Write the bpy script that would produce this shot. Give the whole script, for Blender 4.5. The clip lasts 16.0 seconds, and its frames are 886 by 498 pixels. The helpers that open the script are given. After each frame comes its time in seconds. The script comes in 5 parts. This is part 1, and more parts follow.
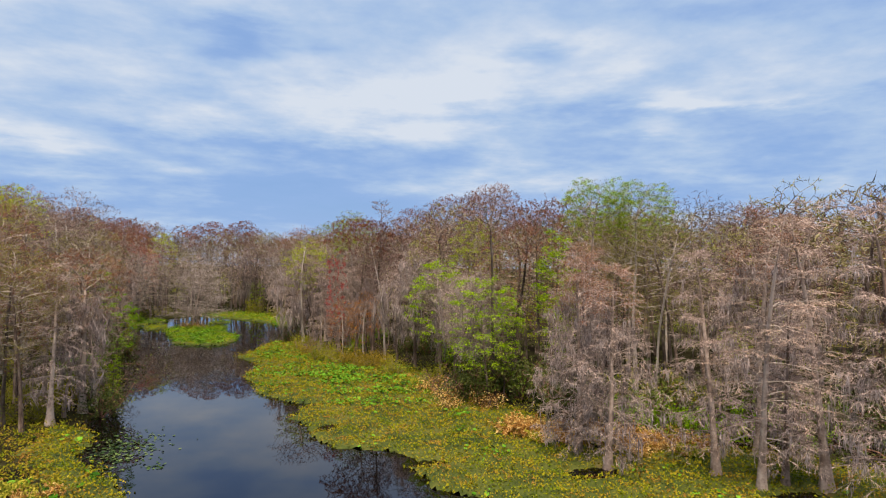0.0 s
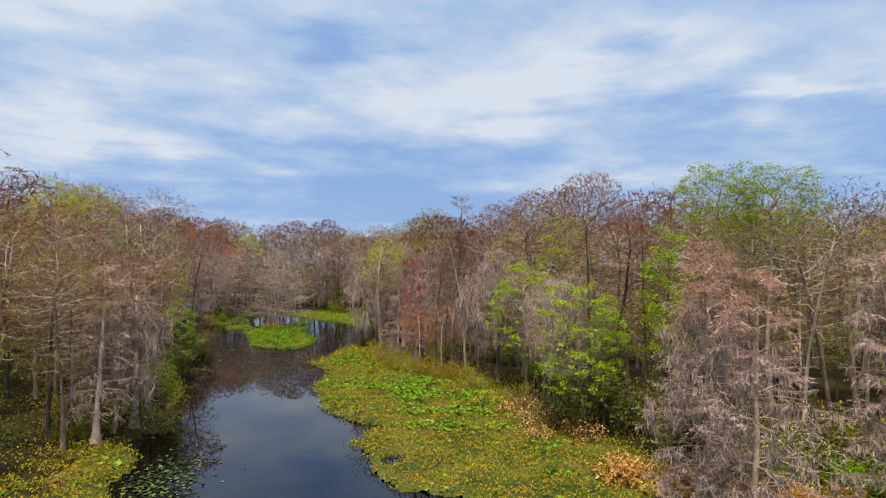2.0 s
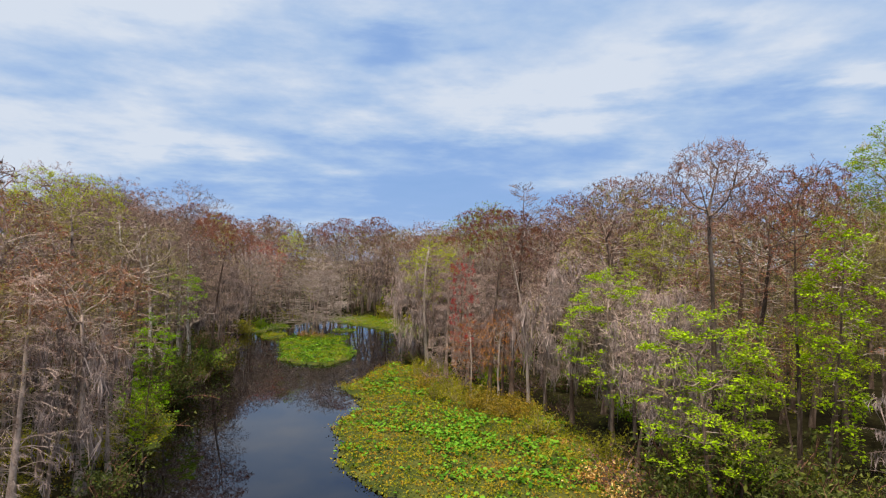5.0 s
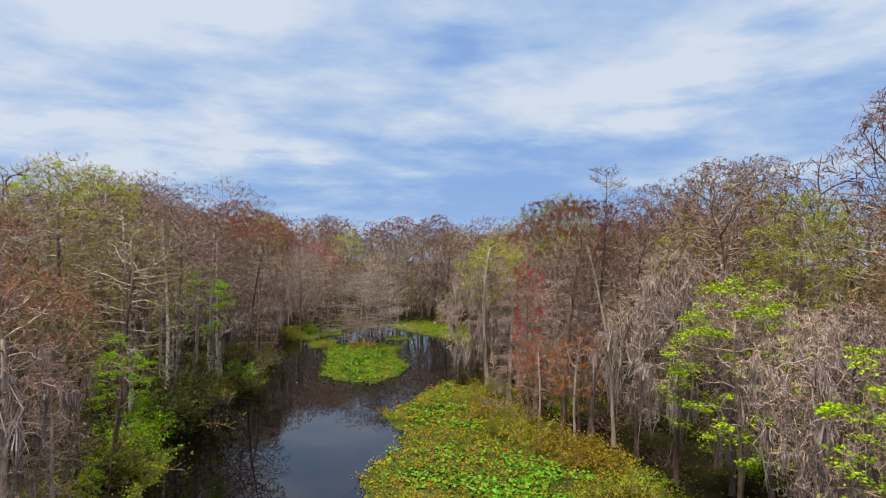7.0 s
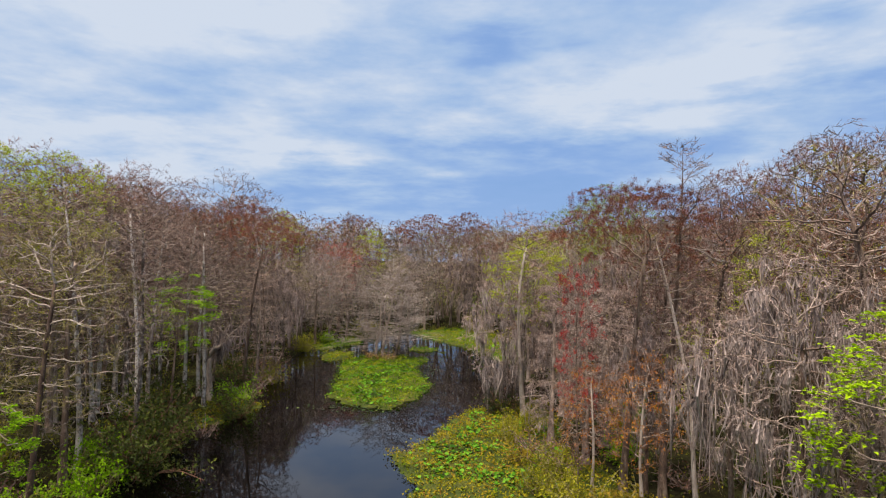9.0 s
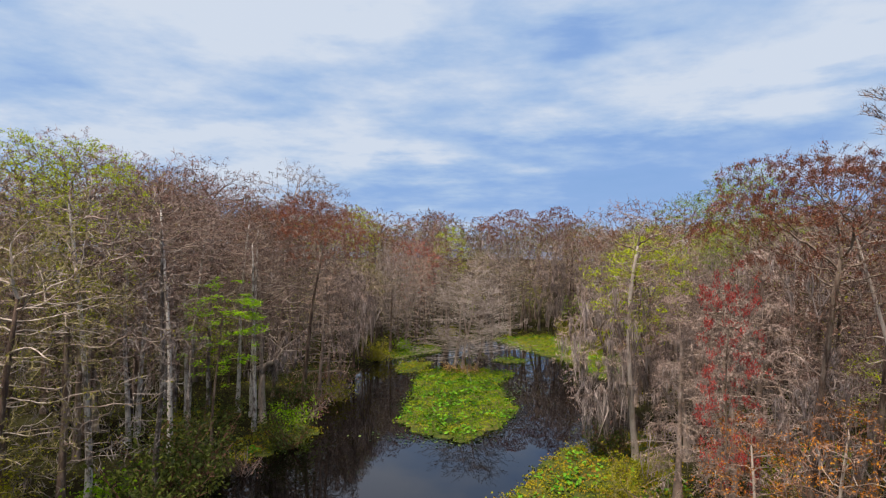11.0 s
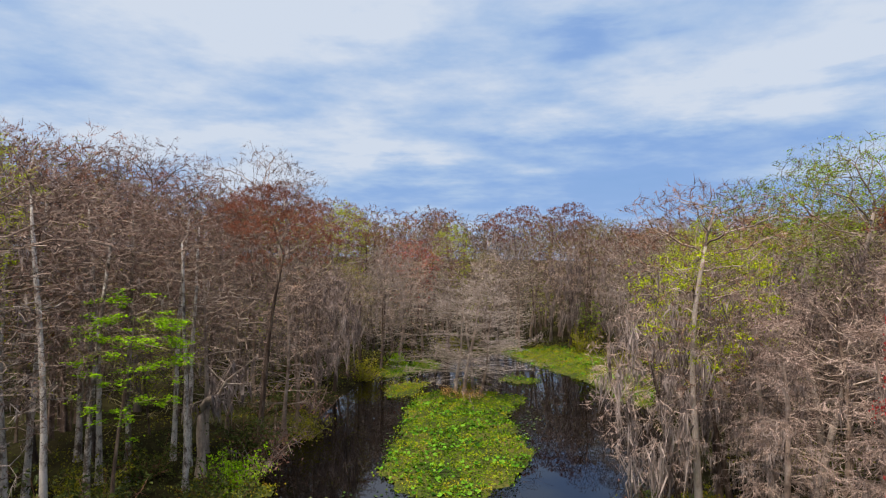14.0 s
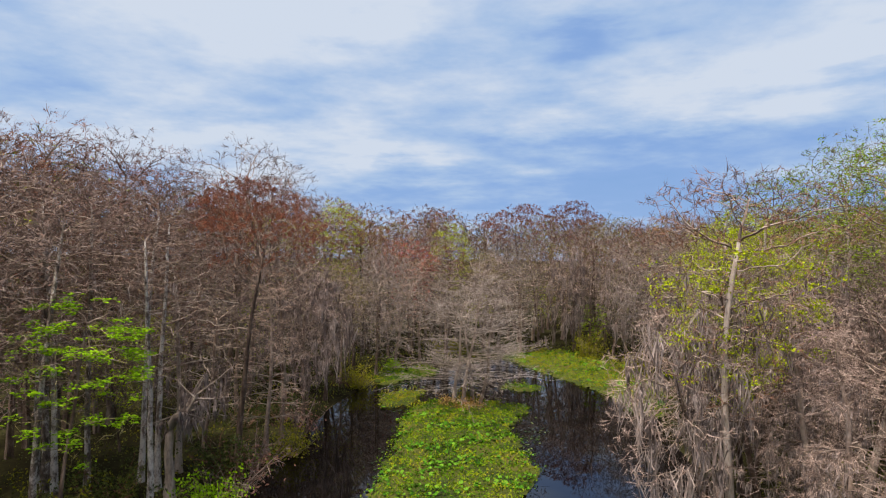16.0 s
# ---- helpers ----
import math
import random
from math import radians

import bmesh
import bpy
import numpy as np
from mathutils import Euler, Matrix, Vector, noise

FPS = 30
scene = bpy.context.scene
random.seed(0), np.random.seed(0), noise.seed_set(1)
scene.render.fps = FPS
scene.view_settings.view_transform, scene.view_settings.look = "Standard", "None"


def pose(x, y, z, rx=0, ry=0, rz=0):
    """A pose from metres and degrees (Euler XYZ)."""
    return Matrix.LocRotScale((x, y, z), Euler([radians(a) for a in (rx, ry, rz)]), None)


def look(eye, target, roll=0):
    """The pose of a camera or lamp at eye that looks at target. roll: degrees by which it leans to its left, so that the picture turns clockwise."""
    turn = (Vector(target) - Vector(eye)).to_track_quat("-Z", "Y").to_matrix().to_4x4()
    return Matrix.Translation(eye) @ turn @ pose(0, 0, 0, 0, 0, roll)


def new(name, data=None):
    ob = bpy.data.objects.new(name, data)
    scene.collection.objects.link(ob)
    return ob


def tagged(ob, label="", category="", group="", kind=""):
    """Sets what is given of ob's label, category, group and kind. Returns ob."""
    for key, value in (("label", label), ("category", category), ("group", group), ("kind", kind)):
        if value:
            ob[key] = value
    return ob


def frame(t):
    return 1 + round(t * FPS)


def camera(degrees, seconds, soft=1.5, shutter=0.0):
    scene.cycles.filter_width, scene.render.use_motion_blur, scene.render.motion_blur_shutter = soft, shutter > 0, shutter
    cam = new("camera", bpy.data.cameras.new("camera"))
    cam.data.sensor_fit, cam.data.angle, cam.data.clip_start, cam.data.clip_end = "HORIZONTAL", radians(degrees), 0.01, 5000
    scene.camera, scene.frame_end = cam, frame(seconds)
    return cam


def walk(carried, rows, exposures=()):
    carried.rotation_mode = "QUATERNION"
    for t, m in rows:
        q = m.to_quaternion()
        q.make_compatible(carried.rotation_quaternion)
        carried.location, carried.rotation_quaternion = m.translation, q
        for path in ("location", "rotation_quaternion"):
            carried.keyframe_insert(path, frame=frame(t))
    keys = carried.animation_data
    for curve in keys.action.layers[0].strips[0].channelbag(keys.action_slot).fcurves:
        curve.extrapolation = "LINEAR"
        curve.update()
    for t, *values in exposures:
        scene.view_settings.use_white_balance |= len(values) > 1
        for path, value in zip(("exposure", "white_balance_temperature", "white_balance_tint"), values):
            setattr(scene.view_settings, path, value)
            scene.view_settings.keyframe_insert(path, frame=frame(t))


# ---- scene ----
cam = camera(72.8, 16.0, soft=1.2)
PATH = [
    (0, (1.037, 0.093, 10.288), (1.639, 1.999, 10.341), 0.7),
    (0.5, (1.625, 1.525, 10.352), (2.182, 3.445, 10.404), 0.7),
    (1, (2.175, 2.982, 10.409), (2.644, 4.926, 10.46), 0.7),
    (1.5, (2.6, 4.476, 10.497), (2.988, 6.437, 10.545), 0.8),
    (2, (2.991, 6.059, 10.629), (3.312, 8.032, 10.671), 0.8),
    (2.5, (3.4, 7.721, 10.713), (3.676, 9.702, 10.753), 0.8),
    (3, (3.737, 9.532, 10.883), (3.986, 11.516, 10.919), 0.6),
    (3.5, (4.019, 11.353, 11.008), (4.238, 13.341, 11.04), 0.6),
    (4, (4.265, 13.248, 11.066), (4.455, 15.239, 11.099), 0.6),
    (4.2, (4.405, 14.015, 11.076), (4.585, 16.006, 11.109), 0.7),
    (6.3, (5.873, 23.17, 11.106), (5.854, 25.169, 11.141), 1.0),
    (6.5, (5.945, 24.082, 11.136), (5.901, 26.081, 11.17), 1.0),
    (7, (6.062, 26.346, 11.241), (5.958, 28.343, 11.273), 1.0),
    (7.5, (6.158, 28.575, 11.311), (6.004, 30.569, 11.342), 1.1),
    (8, (6.232, 30.781, 11.384), (6.052, 32.773, 11.415), 1.0),
    (8.2, (6.221, 31.641, 11.395), (6.036, 33.632, 11.426), 1.0),
    (10.3, (5.634, 40.277, 11.659), (5.244, 42.239, 11.682), 0.8),
    (10.5, (5.512, 41.045, 11.688), (5.076, 42.996, 11.709), 0.8),
    (11, (5.122, 42.889, 11.727), (4.627, 44.827, 11.745), 0.7),
    (11.5, (4.756, 44.746, 11.747), (4.254, 46.682, 11.767), 0.8),
    (12, (4.402, 46.556, 11.769), (3.9, 48.492, 11.79), 0.8),
    (12.5, (4.097, 48.26, 11.796), (3.592, 50.196, 11.816), 0.7),
    (13, (3.813, 49.786, 11.809), (3.306, 51.721, 11.829), 0.7),
    (13.5, (3.522, 51.112, 11.814), (3.015, 53.046, 11.835), 0.7),
    (14, (3.295, 52.302, 11.835), (2.785, 54.235, 11.855), 0.7),
    (14.5, (3.141, 53.23, 11.839), (2.628, 55.163, 11.861), 0.6),
    (15, (2.971, 54.018, 11.827), (2.458, 55.951, 11.849), 0.7),
    (15.5, (2.816, 54.713, 11.785), (2.305, 56.646, 11.809), 0.7),
    (16, (2.656, 55.391, 11.757), (2.147, 57.326, 11.78), 0.6),
]
walk(cam, [(t, look(eye, target, roll)) for t, eye, target, roll in PATH], exposures=[(0, 0.79, 6420, 10), (3, 0.79, 6400, 10), (8, 0.73, 6200, 10), (16, 0.71, 6200, 10)])

# ---- world, sun, exposure ----
world = bpy.data.worlds.new("sky")
scene.world = world
world.use_nodes = True
SUN_EL, SUN_AZ = 68.0, 204.0


class Nodes:
    """Short way to write node trees."""

    def __init__(self, tree):
        self.tree = tree
        tree.nodes.clear()

    def add(self, kind, **settings):
        node = self.tree.nodes.new(kind)
        ins = settings.pop("ins", {})
        for key, value in settings.items():
            setattr(node, key, value)
        for key, value in ins.items():
            self.put(node.inputs[key], value)
        return node

    def put(self, socket, value):
        if isinstance(value, bpy.types.NodeSocket):
            self.tree.links.new(value, socket)
        else:
            socket.default_value = value

    def math(self, op, a, b=0.0, c=0.0, clamp=False):
        node = self.add("ShaderNodeMath", operation=op, use_clamp=clamp)
        self.put(node.inputs[0], a), self.put(node.inputs[1], b), self.put(node.inputs[2], c)
        return node.outputs[0]

    def mix(self, fac, a, b, blend="MIX"):
        node = self.add("ShaderNodeMix", data_type="RGBA", blend_type=blend)
        self.put(node.inputs[0], fac), self.put(node.inputs[6], a), self.put(node.inputs[7], b)
        return node.outputs[2]

    def noise(self, vector, scale, detail=4.0, rough=0.55):
        node = self.add("ShaderNodeTexNoise", ins={"Scale": scale, "Detail": detail, "Roughness": rough})
        if vector is not None:
            self.put(node.inputs["Vector"], vector)
        return node.outputs[0]

    def ramp(self, fac, stops):
        node = self.add("ShaderNodeValToRGB", ins={"Fac": fac})
        items = node.color_ramp.elements
        while len(items) < len(stops):
            items.new(0.5)
        for item, (at, colour) in zip(items, stops):
            item.position, item.color = at, (*colour, 1)
        return node.outputs[0]


def make_sky():
    n = Nodes(world.node_tree)
    way = n.add("ShaderNodeTexCoord").outputs["Generated"]
    xyz = n.add("ShaderNodeSeparateXYZ", ins={0: way}).outputs
    up = n.math("MAXIMUM", xyz[2], 0.0)
    az = n.math("MULTIPLY", n.math("ARCTAN2", xyz[0], xyz[1]), 180 / math.pi)
    el = n.math("MULTIPLY", n.math("ARCSINE", up), 180 / math.pi)
    # layered cloud sheet, seen flatter towards the horizon
    flat = n.math("ADD", up, 0.13)
    sheet = n.add("ShaderNodeCombineXYZ", ins={0: n.math("DIVIDE", xyz[0], flat), 1: n.math("DIVIDE", xyz[1], flat), 2: 3.7}).outputs[0]
    broad = n.noise(sheet, 0.65, 5.0, 0.52)
    fine = n.noise(sheet, 2.3, 7.0, 0.58)
    angles = n.add("ShaderNodeCombineXYZ", ins={0: n.math("MULTIPLY", az, 0.035), 1: n.math("MULTIPLY", el, 0.16), 2: 1.3}).outputs[0]
    streak = n.noise(angles, 2.2, 7.0, 0.58)
    warp = n.noise(angles, 2.3, 3.0, 0.5)
    bend = n.math("MULTIPLY", n.math("SUBTRACT", warp, 0.5), 16.0)
    lift = n.math("MULTIPLY", n.math("SUBTRACT", streak, 0.5), 7.0)
    az_w, el_w = n.math("ADD", az, bend), n.math("ADD", el, lift)
    cover = n.math("MULTIPLY_ADD", n.math("SUBTRACT", broad, 0.5), 1.25, 0.68)
    cover = n.math("MULTIPLY_ADD", n.math("SUBTRACT", fine, 0.5), 1.05, cover)
    cover = n.math("MULTIPLY_ADD", n.math("SUBTRACT", streak, 0.5), 0.6, cover)
    for azimuth, elevation, wide, high, amount in CLOUDS:
        a = n.math("DIVIDE", n.math("SUBTRACT", az_w, azimuth), wide)
        b = n.math("DIVIDE", n.math("SUBTRACT", el_w, elevation), high)
        gone = n.math("ADD", n.math("MULTIPLY", a, a), n.math("MULTIPLY", b, b))
        cover = n.math("MULTIPLY_ADD", n.math("EXPONENT", n.math("MULTIPLY", gone, -1.0)), amount, cover)
    blue = n.add("ShaderNodeTexSky", sky_type="NISHITA", sun_disc=False, sun_elevation=radians(SUN_EL), sun_rotation=radians(SUN_AZ),
                 air_density=1.0, dust_density=0.3, ozone_density=2.5, altitude=0.0).outputs[0]
    blue = n.mix(0.82, blue, (2.1, 3.45, 6.2, 1))
    grey = n.ramp(cover, [(0.3, (2.7, 4.0, 6.6)), (0.6, (3.85, 5.0, 6.75)), (0.95, (5.84, 6.33, 7.08))])
    fac = n.ramp(cover, [(0.02, (0.0, 0.0, 0.0)), (0.55, (0.8, 0.8, 0.8)), (0.9, (1, 1, 1))])
    sky = n.mix(fac, blue, grey)
    back = n.add("ShaderNodeBackground", ins={"Color": sky, "Strength": 0.068})
    n.tree.links.new(back.outputs[0], n.add("ShaderNodeOutputWorld").inputs[0])


# azimuth, elevation, half width, half height (degrees), more or less cloud
CLOUDS = [
    (5, 17.5, 15, 4.5, 0.25), (15, 16, 10, 3.0, 0.25), (26, 19, 12, 2.5, 0.25), (-30, 21, 12, 4, 0.18), (-20, 9.5, 6, 1.2, 0.35),
    (-5, 9, 5, 1.0, 0.25), (42, 14.5, 8, 0.9, 0.45), (36, 12.3, 5, 0.7, 0.3), (-38, 14, 14, 5, 0.2),
    (-1.5, 19.5, 5, 2.2, -0.45), (27, 18.8, 4, 1.6, -0.4), (43, 21, 9, 2.2, -0.12), (3, 9.5, 14, 1.6, -0.35),
    (34, 13, 13, 2.2, -0.25), (5, 5.2, 22, 2.6, -0.45), (-40, 3.5, 20, 2.0, -0.3), (40, 6, 18, 2.5, -0.25),
]
make_sky()

sun = new("sun", bpy.data.lights.new("sun", "SUN"))
sun.data.energy, sun.data.angle, sun.data.color = 4.96, radians(20), (1.0, 0.875, 0.71)
sun.matrix_world = pose(0, 0, 60, 90 - SUN_EL, 0, 180 - SUN_AZ)


# ---- materials ----
def material(name, stops, scale=3.0, rough=0.9, bump=0.0, vary=0.25, fine=30.0, translucent=0.0, stretch=(1, 1, 1), per="object", specular=0.2):
    """A matt natural surface: colours by noise at two scales, varied from thing to thing or piece to piece."""
    mat = bpy.data.materials.new(name)
    mat.use_nodes = True
    n = Nodes(mat.node_tree)
    spot = n.add("ShaderNodeMapping", ins={"Vector": n.add("ShaderNodeTexCoord").outputs["Object"], "Scale": stretch}).outputs[0]
    coarse = n.noise(spot, scale, 4.0)
    grain = n.noise(spot, fine, 3.0, 0.6)
    at = n.math("MULTIPLY_ADD", n.math("SUBTRACT", grain, 0.5), 0.5, coarse)
    chance = n.add("ShaderNodeObjectInfo").outputs["Random"]
    if per == "island":
        at = n.math("MULTIPLY_ADD", n.math("SUBTRACT", chance, 0.5), 0.26, at)
        chance = n.add("ShaderNodeNewGeometry").outputs["Random Per Island"]
    at = n.math("MULTIPLY_ADD", n.math("SUBTRACT", chance, 0.5), vary, at)
    colour = n.ramp(at, stops)
    shader = n.add("ShaderNodeBsdfPrincipled", ins={"Base Color": colour, "Roughness": rough, "Specular IOR Level": specular})
    if bump:
        relief = n.add("ShaderNodeBump", ins={"Strength": bump, "Distance": 0.05, "Height": grain})
        n.put(shader.inputs["Normal"], relief.outputs[0])
    out = shader.outputs[0]
    if translucent:
        glow = n.add("ShaderNodeBsdfTranslucent", ins={"Color": colour})
        out = n.add("ShaderNodeMixShader", ins={0: translucent, 1: out, 2: glow.outputs[0]}).outputs[0]
    n.tree.links.new(out, n.add("ShaderNodeOutputMaterial").inputs[0])
    return mat


bark_grey = material("bark_grey", [(0.3, (0.055, 0.035, 0.026)), (0.5, (0.117, 0.078, 0.058)), (0.68, (0.250, 0.183, 0.140))], 1.5, bump=0.6, stretch=(3, 3, 0.7), fine=9)
bark_dark = material("bark_dark", [(0.3, (0.025, 0.017, 0.013)), (0.5, (0.062, 0.044, 0.034)), (0.72, (0.164, 0.129, 0.105))], 1.2, bump=0.6, stretch=(3, 3, 0.7), fine=9)
bark_mottled = material("bark_mottled", [(0.34, (0.08, 0.06, 0.047)), (0.46, (0.17, 0.136, 0.115)), (0.54, (0.40, 0.35, 0.315)), (0.66, (0.58, 0.52, 0.48))], 1.6, bump=0.5, stretch=(2, 2, 1.2), fine=9)
bark_pale = material("bark_pale", [(0.3, (0.181, 0.137, 0.113)), (0.5, (0.344, 0.275, 0.227)), (0.7, (0.491, 0.405, 0.348))], 1.2, bump=0.5, stretch=(3, 3, 0.8), fine=8)
twig_grey = material("twig_grey", [(0.3, (0.068, 0.044, 0.035)), (0.5, (0.155, 0.104, 0.084)), (0.72, (0.29, 0.212, 0.178))], 0.6, fine=6, per="island", vary=0.5)
twig_pale = material("twig_pale", [(0.3, (0.185, 0.116, 0.081)), (0.5, (0.371, 0.244, 0.180)), (0.72, (0.564, 0.407, 0.318))], 0.6, fine=6, per="island", vary=0.4)
twig_ash = material("twig_ash", [(0.3, (0.08, 0.061, 0.052)), (0.5, (0.165, 0.131, 0.113)), (0.72, (0.30, 0.247, 0.217))], 0.6, fine=6, per="island", vary=0.4)
twig_silver = material("twig_silver", [(0.3, (0.133, 0.103, 0.087)), (0.5, (0.257, 0.207, 0.179)), (0.72, (0.406, 0.339, 0.300))], 0.6, fine=6, per="island", vary=0.4)
twig_blush = material("twig_blush", [(0.3, (0.145, 0.098, 0.08)), (0.5, (0.30, 0.212, 0.175)), (0.72, (0.5, 0.37, 0.315))], 0.6, fine=6, per="island", vary=0.4)
bark_limb = material("bark_limb", [(0.3, (0.11, 0.076, 0.059)), (0.5, (0.245, 0.177, 0.141)), (0.7, (0.44, 0.342, 0.283))], 1.0, fine=7, per="island", vary=0.3)
twig_mauve = material("twig_mauve", [(0.3, (0.095, 0.048, 0.036)), (0.5, (0.19, 0.102, 0.079)), (0.7, (0.3, 0.178, 0.143))], 0.6, fine=6, per="island", vary=0.3)
twig_brown = material("twig_brown", [(0.3, (0.082, 0.040, 0.025)), (0.5, (0.164, 0.081, 0.050)), (0.7, (0.287, 0.151, 0.098))], 0.6, fine=6, per="island", vary=0.3)
twig_olive = material("twig_olive", [(0.3, (0.105, 0.083, 0.032)), (0.5, (0.20, 0.16, 0.064)), (0.7, (0.31, 0.258, 0.115))], 0.6, fine=6, per="island", vary=0.3)
moss_grey = material("moss_grey", [(0.3, (0.116, 0.086, 0.077)), (0.5, (0.240, 0.186, 0.166)), (0.7, (0.384, 0.308, 0.280))], 0.8, fine=7, per="island", vary=0.4, rough=1.0)
leaf_green = material("leaf_green", [(0.3, (0.141, 0.205, 0.002)), (0.5, (0.245, 0.387, 0.002)), (0.7, (0.346, 0.484, 0.005))], 0.5, specular=0.05, translucent=0.3, per="island", vary=0.35, fine=4, rough=0.6)
leaf_fresh = material("leaf_fresh", [(0.3, (0.11, 0.20, 0.002)), (0.5, (0.2, 0.38, 0.003)), (0.7, (0.31, 0.5, 0.008))], 0.5, specular=0.05, translucent=0.3, per="island", vary=0.35, fine=4, rough=0.6)
leaf_olive = material("leaf_olive", [(0.3, (0.115, 0.115, 0.008)), (0.5, (0.225, 0.218, 0.012)), (0.7, (0.33, 0.30, 0.022))], 0.5, specular=0.05, translucent=0.3, per="island", vary=0.35, fine=4, rough=0.7)
leaf_yellow = material("leaf_yellow", [(0.3, (0.202, 0.257, 0.003)), (0.5, (0.370, 0.447, 0.005)), (0.7, (0.488, 0.567, 0.011))], 0.5, specular=0.05, translucent=0.3, per="island", vary=0.35, fine=4, rough=0.7)
# understory green, with the shade under the canopy put into the colour
leaf_shaded = material("leaf_shaded", [(0.3, (0.012, 0.022, 0.005)), (0.5, (0.030, 0.044, 0.008)), (0.7, (0.062, 0.078, 0.012))], 0.5, translucent=0.2, per="island", vary=0.35, fine=4, rough=0.6)
leaf_bush = material("leaf_bush", [(0.3, (0.032, 0.044, 0.008)), (0.5, (0.070, 0.086, 0.012)), (0.7, (0.125, 0.14, 0.018))], 0.5, translucent=0.2, per="island", vary=0.35, fine=4, rough=0.6)
tuft_brown = material("tuft_brown", [(0.3, (0.105, 0.032, 0.017)), (0.5, (0.206, 0.063, 0.032)), (0.7, (0.329, 0.113, 0.062))], 0.5, translucent=0.15, per="island", vary=0.35, fine=4)
tuft_rust = material("tuft_rust", [(0.3, (0.215, 0.071, 0.027)), (0.5, (0.377, 0.144, 0.062)), (0.7, (0.484, 0.228, 0.117))], 0.5, translucent=0.15, per="island", vary=0.35, fine=4)
tuft_mauve = material("tuft_mauve", [(0.3, (0.094, 0.045, 0.033)), (0.5, (0.176, 0.087, 0.062)), (0.7, (0.273, 0.147, 0.109))], 0.5, translucent=0.15, per="island", vary=0.35, fine=4)
leaf_red = material("leaf_red", [(0.3, (0.34, 0.04, 0.038)), (0.5, (0.54, 0.075, 0.068)), (0.7, (0.62, 0.16, 0.11))], 0.5, specular=0.05, translucent=0.3, per="island", vary=0.35, fine=4)
leaf_orange = material("leaf_orange", [(0.3, (0.294, 0.098, 0.013)), (0.5, (0.505, 0.186, 0.018)), (0.7, (0.632, 0.328, 0.043))], 0.5, translucent=0.3, per="island", vary=0.35, fine=4)
fern_orange = material("fern_orange", [(0.3, (0.25, 0.115, 0.022)), (0.5, (0.48, 0.245, 0.06)), (0.72, (0.7, 0.5, 0.19))], 0.7, translucent=0.25, per="island", vary=0.6, fine=4)
leaf_gold = material("leaf_gold", [(0.3, (0.109, 0.086, 0.009)), (0.5, (0.226, 0.168, 0.014)), (0.72, (0.328, 0.211, 0.027))], 0.7, specular=0.05, translucent=0.25, per="island", vary=0.5, fine=4)
fern_yellow = material("fern_yellow", [(0.3, (0.158, 0.187, 0.016)), (0.5, (0.360, 0.351, 0.023)), (0.72, (0.562, 0.445, 0.062))], 0.7, translucent=0.25, per="island", vary=0.6, fine=4)
pad_green = material("pad_green", [(0.25, (0.018, 0.06, 0.004)), (0.5, (0.05, 0.145, 0.006)), (0.8, (0.12, 0.25, 0.018))], 0.5, per="island", vary=0.6, fine=4, rough=0.75, specular=0.04)
mat_leaf = material("mat_leaf", [(0.30, (0.028, 0.05, 0.003)), (0.41, (0.095, 0.125, 0.004)), (0.51, (0.19, 0.185, 0.006)), (0.62, (0.25, 0.19, 0.010)), (0.74, (0.23, 0.12, 0.024))], 0.75, per="island", vary=0.16, fine=2, rough=0.7, specular=0.05)
mat_fresh = material("mat_fresh", [(0.3, (0.03, 0.075, 0.003)), (0.43, (0.085, 0.165, 0.004)), (0.55, (0.18, 0.245, 0.006)), (0.7, (0.27, 0.23, 0.015))], 0.75, per="island", vary=0.18, fine=2, rough=0.7, specular=0.05)
pad_pale = material("pad_pale", [(0.3, (0.012, 0.026, 0.005)), (0.5, (0.036, 0.066, 0.010)), (0.72, (0.10, 0.13, 0.035))], 0.5, per="island", vary=0.6, fine=4, rough=0.6, specular=0.15)
mat_floor = material("mat_floor", [(0.25, (0.013, 0.020, 0.004)), (0.45, (0.038, 0.050, 0.005)), (0.62, (0.070, 0.073, 0.010)), (0.78, (0.095, 0.065, 0.020))], 0.35, vary=0.0, fine=6, bump=0.8, rough=0.85)
earth = material("earth", [(0.3, (0.009, 0.007, 0.005)), (0.5, (0.022, 0.019, 0.009)), (0.72, (0.043, 0.041, 0.016))], 0.25, vary=0.0, fine=5, bump=0.8, rough=1.0, specular=0.0)


def water_material():
    mat = bpy.data.materials.new("swamp_water")
    mat.use_nodes = True
    n = Nodes(mat.node_tree)
    spot = n.add("ShaderNodeTexCoord").outputs["Object"]
    ripple = n.add("ShaderNodeBump", ins={"Strength": 0.004, "Distance": 0.02, "Height": n.noise(spot, 1.2, 3.0)})
    shader = n.add("ShaderNodeBsdfPrincipled", ins={"Base Color": (0.0012, 0.001, 0.0008, 1), "Roughness": 0.003, "IOR": 1.47, "Specular Tint": (0.66, 0.67, 1.0, 1), "Normal": ripple.outputs[0]})
    n.tree.links.new(shader.outputs[0], n.add("ShaderNodeOutputMaterial").inputs[0])
    return mat


swamp_water = water_material()


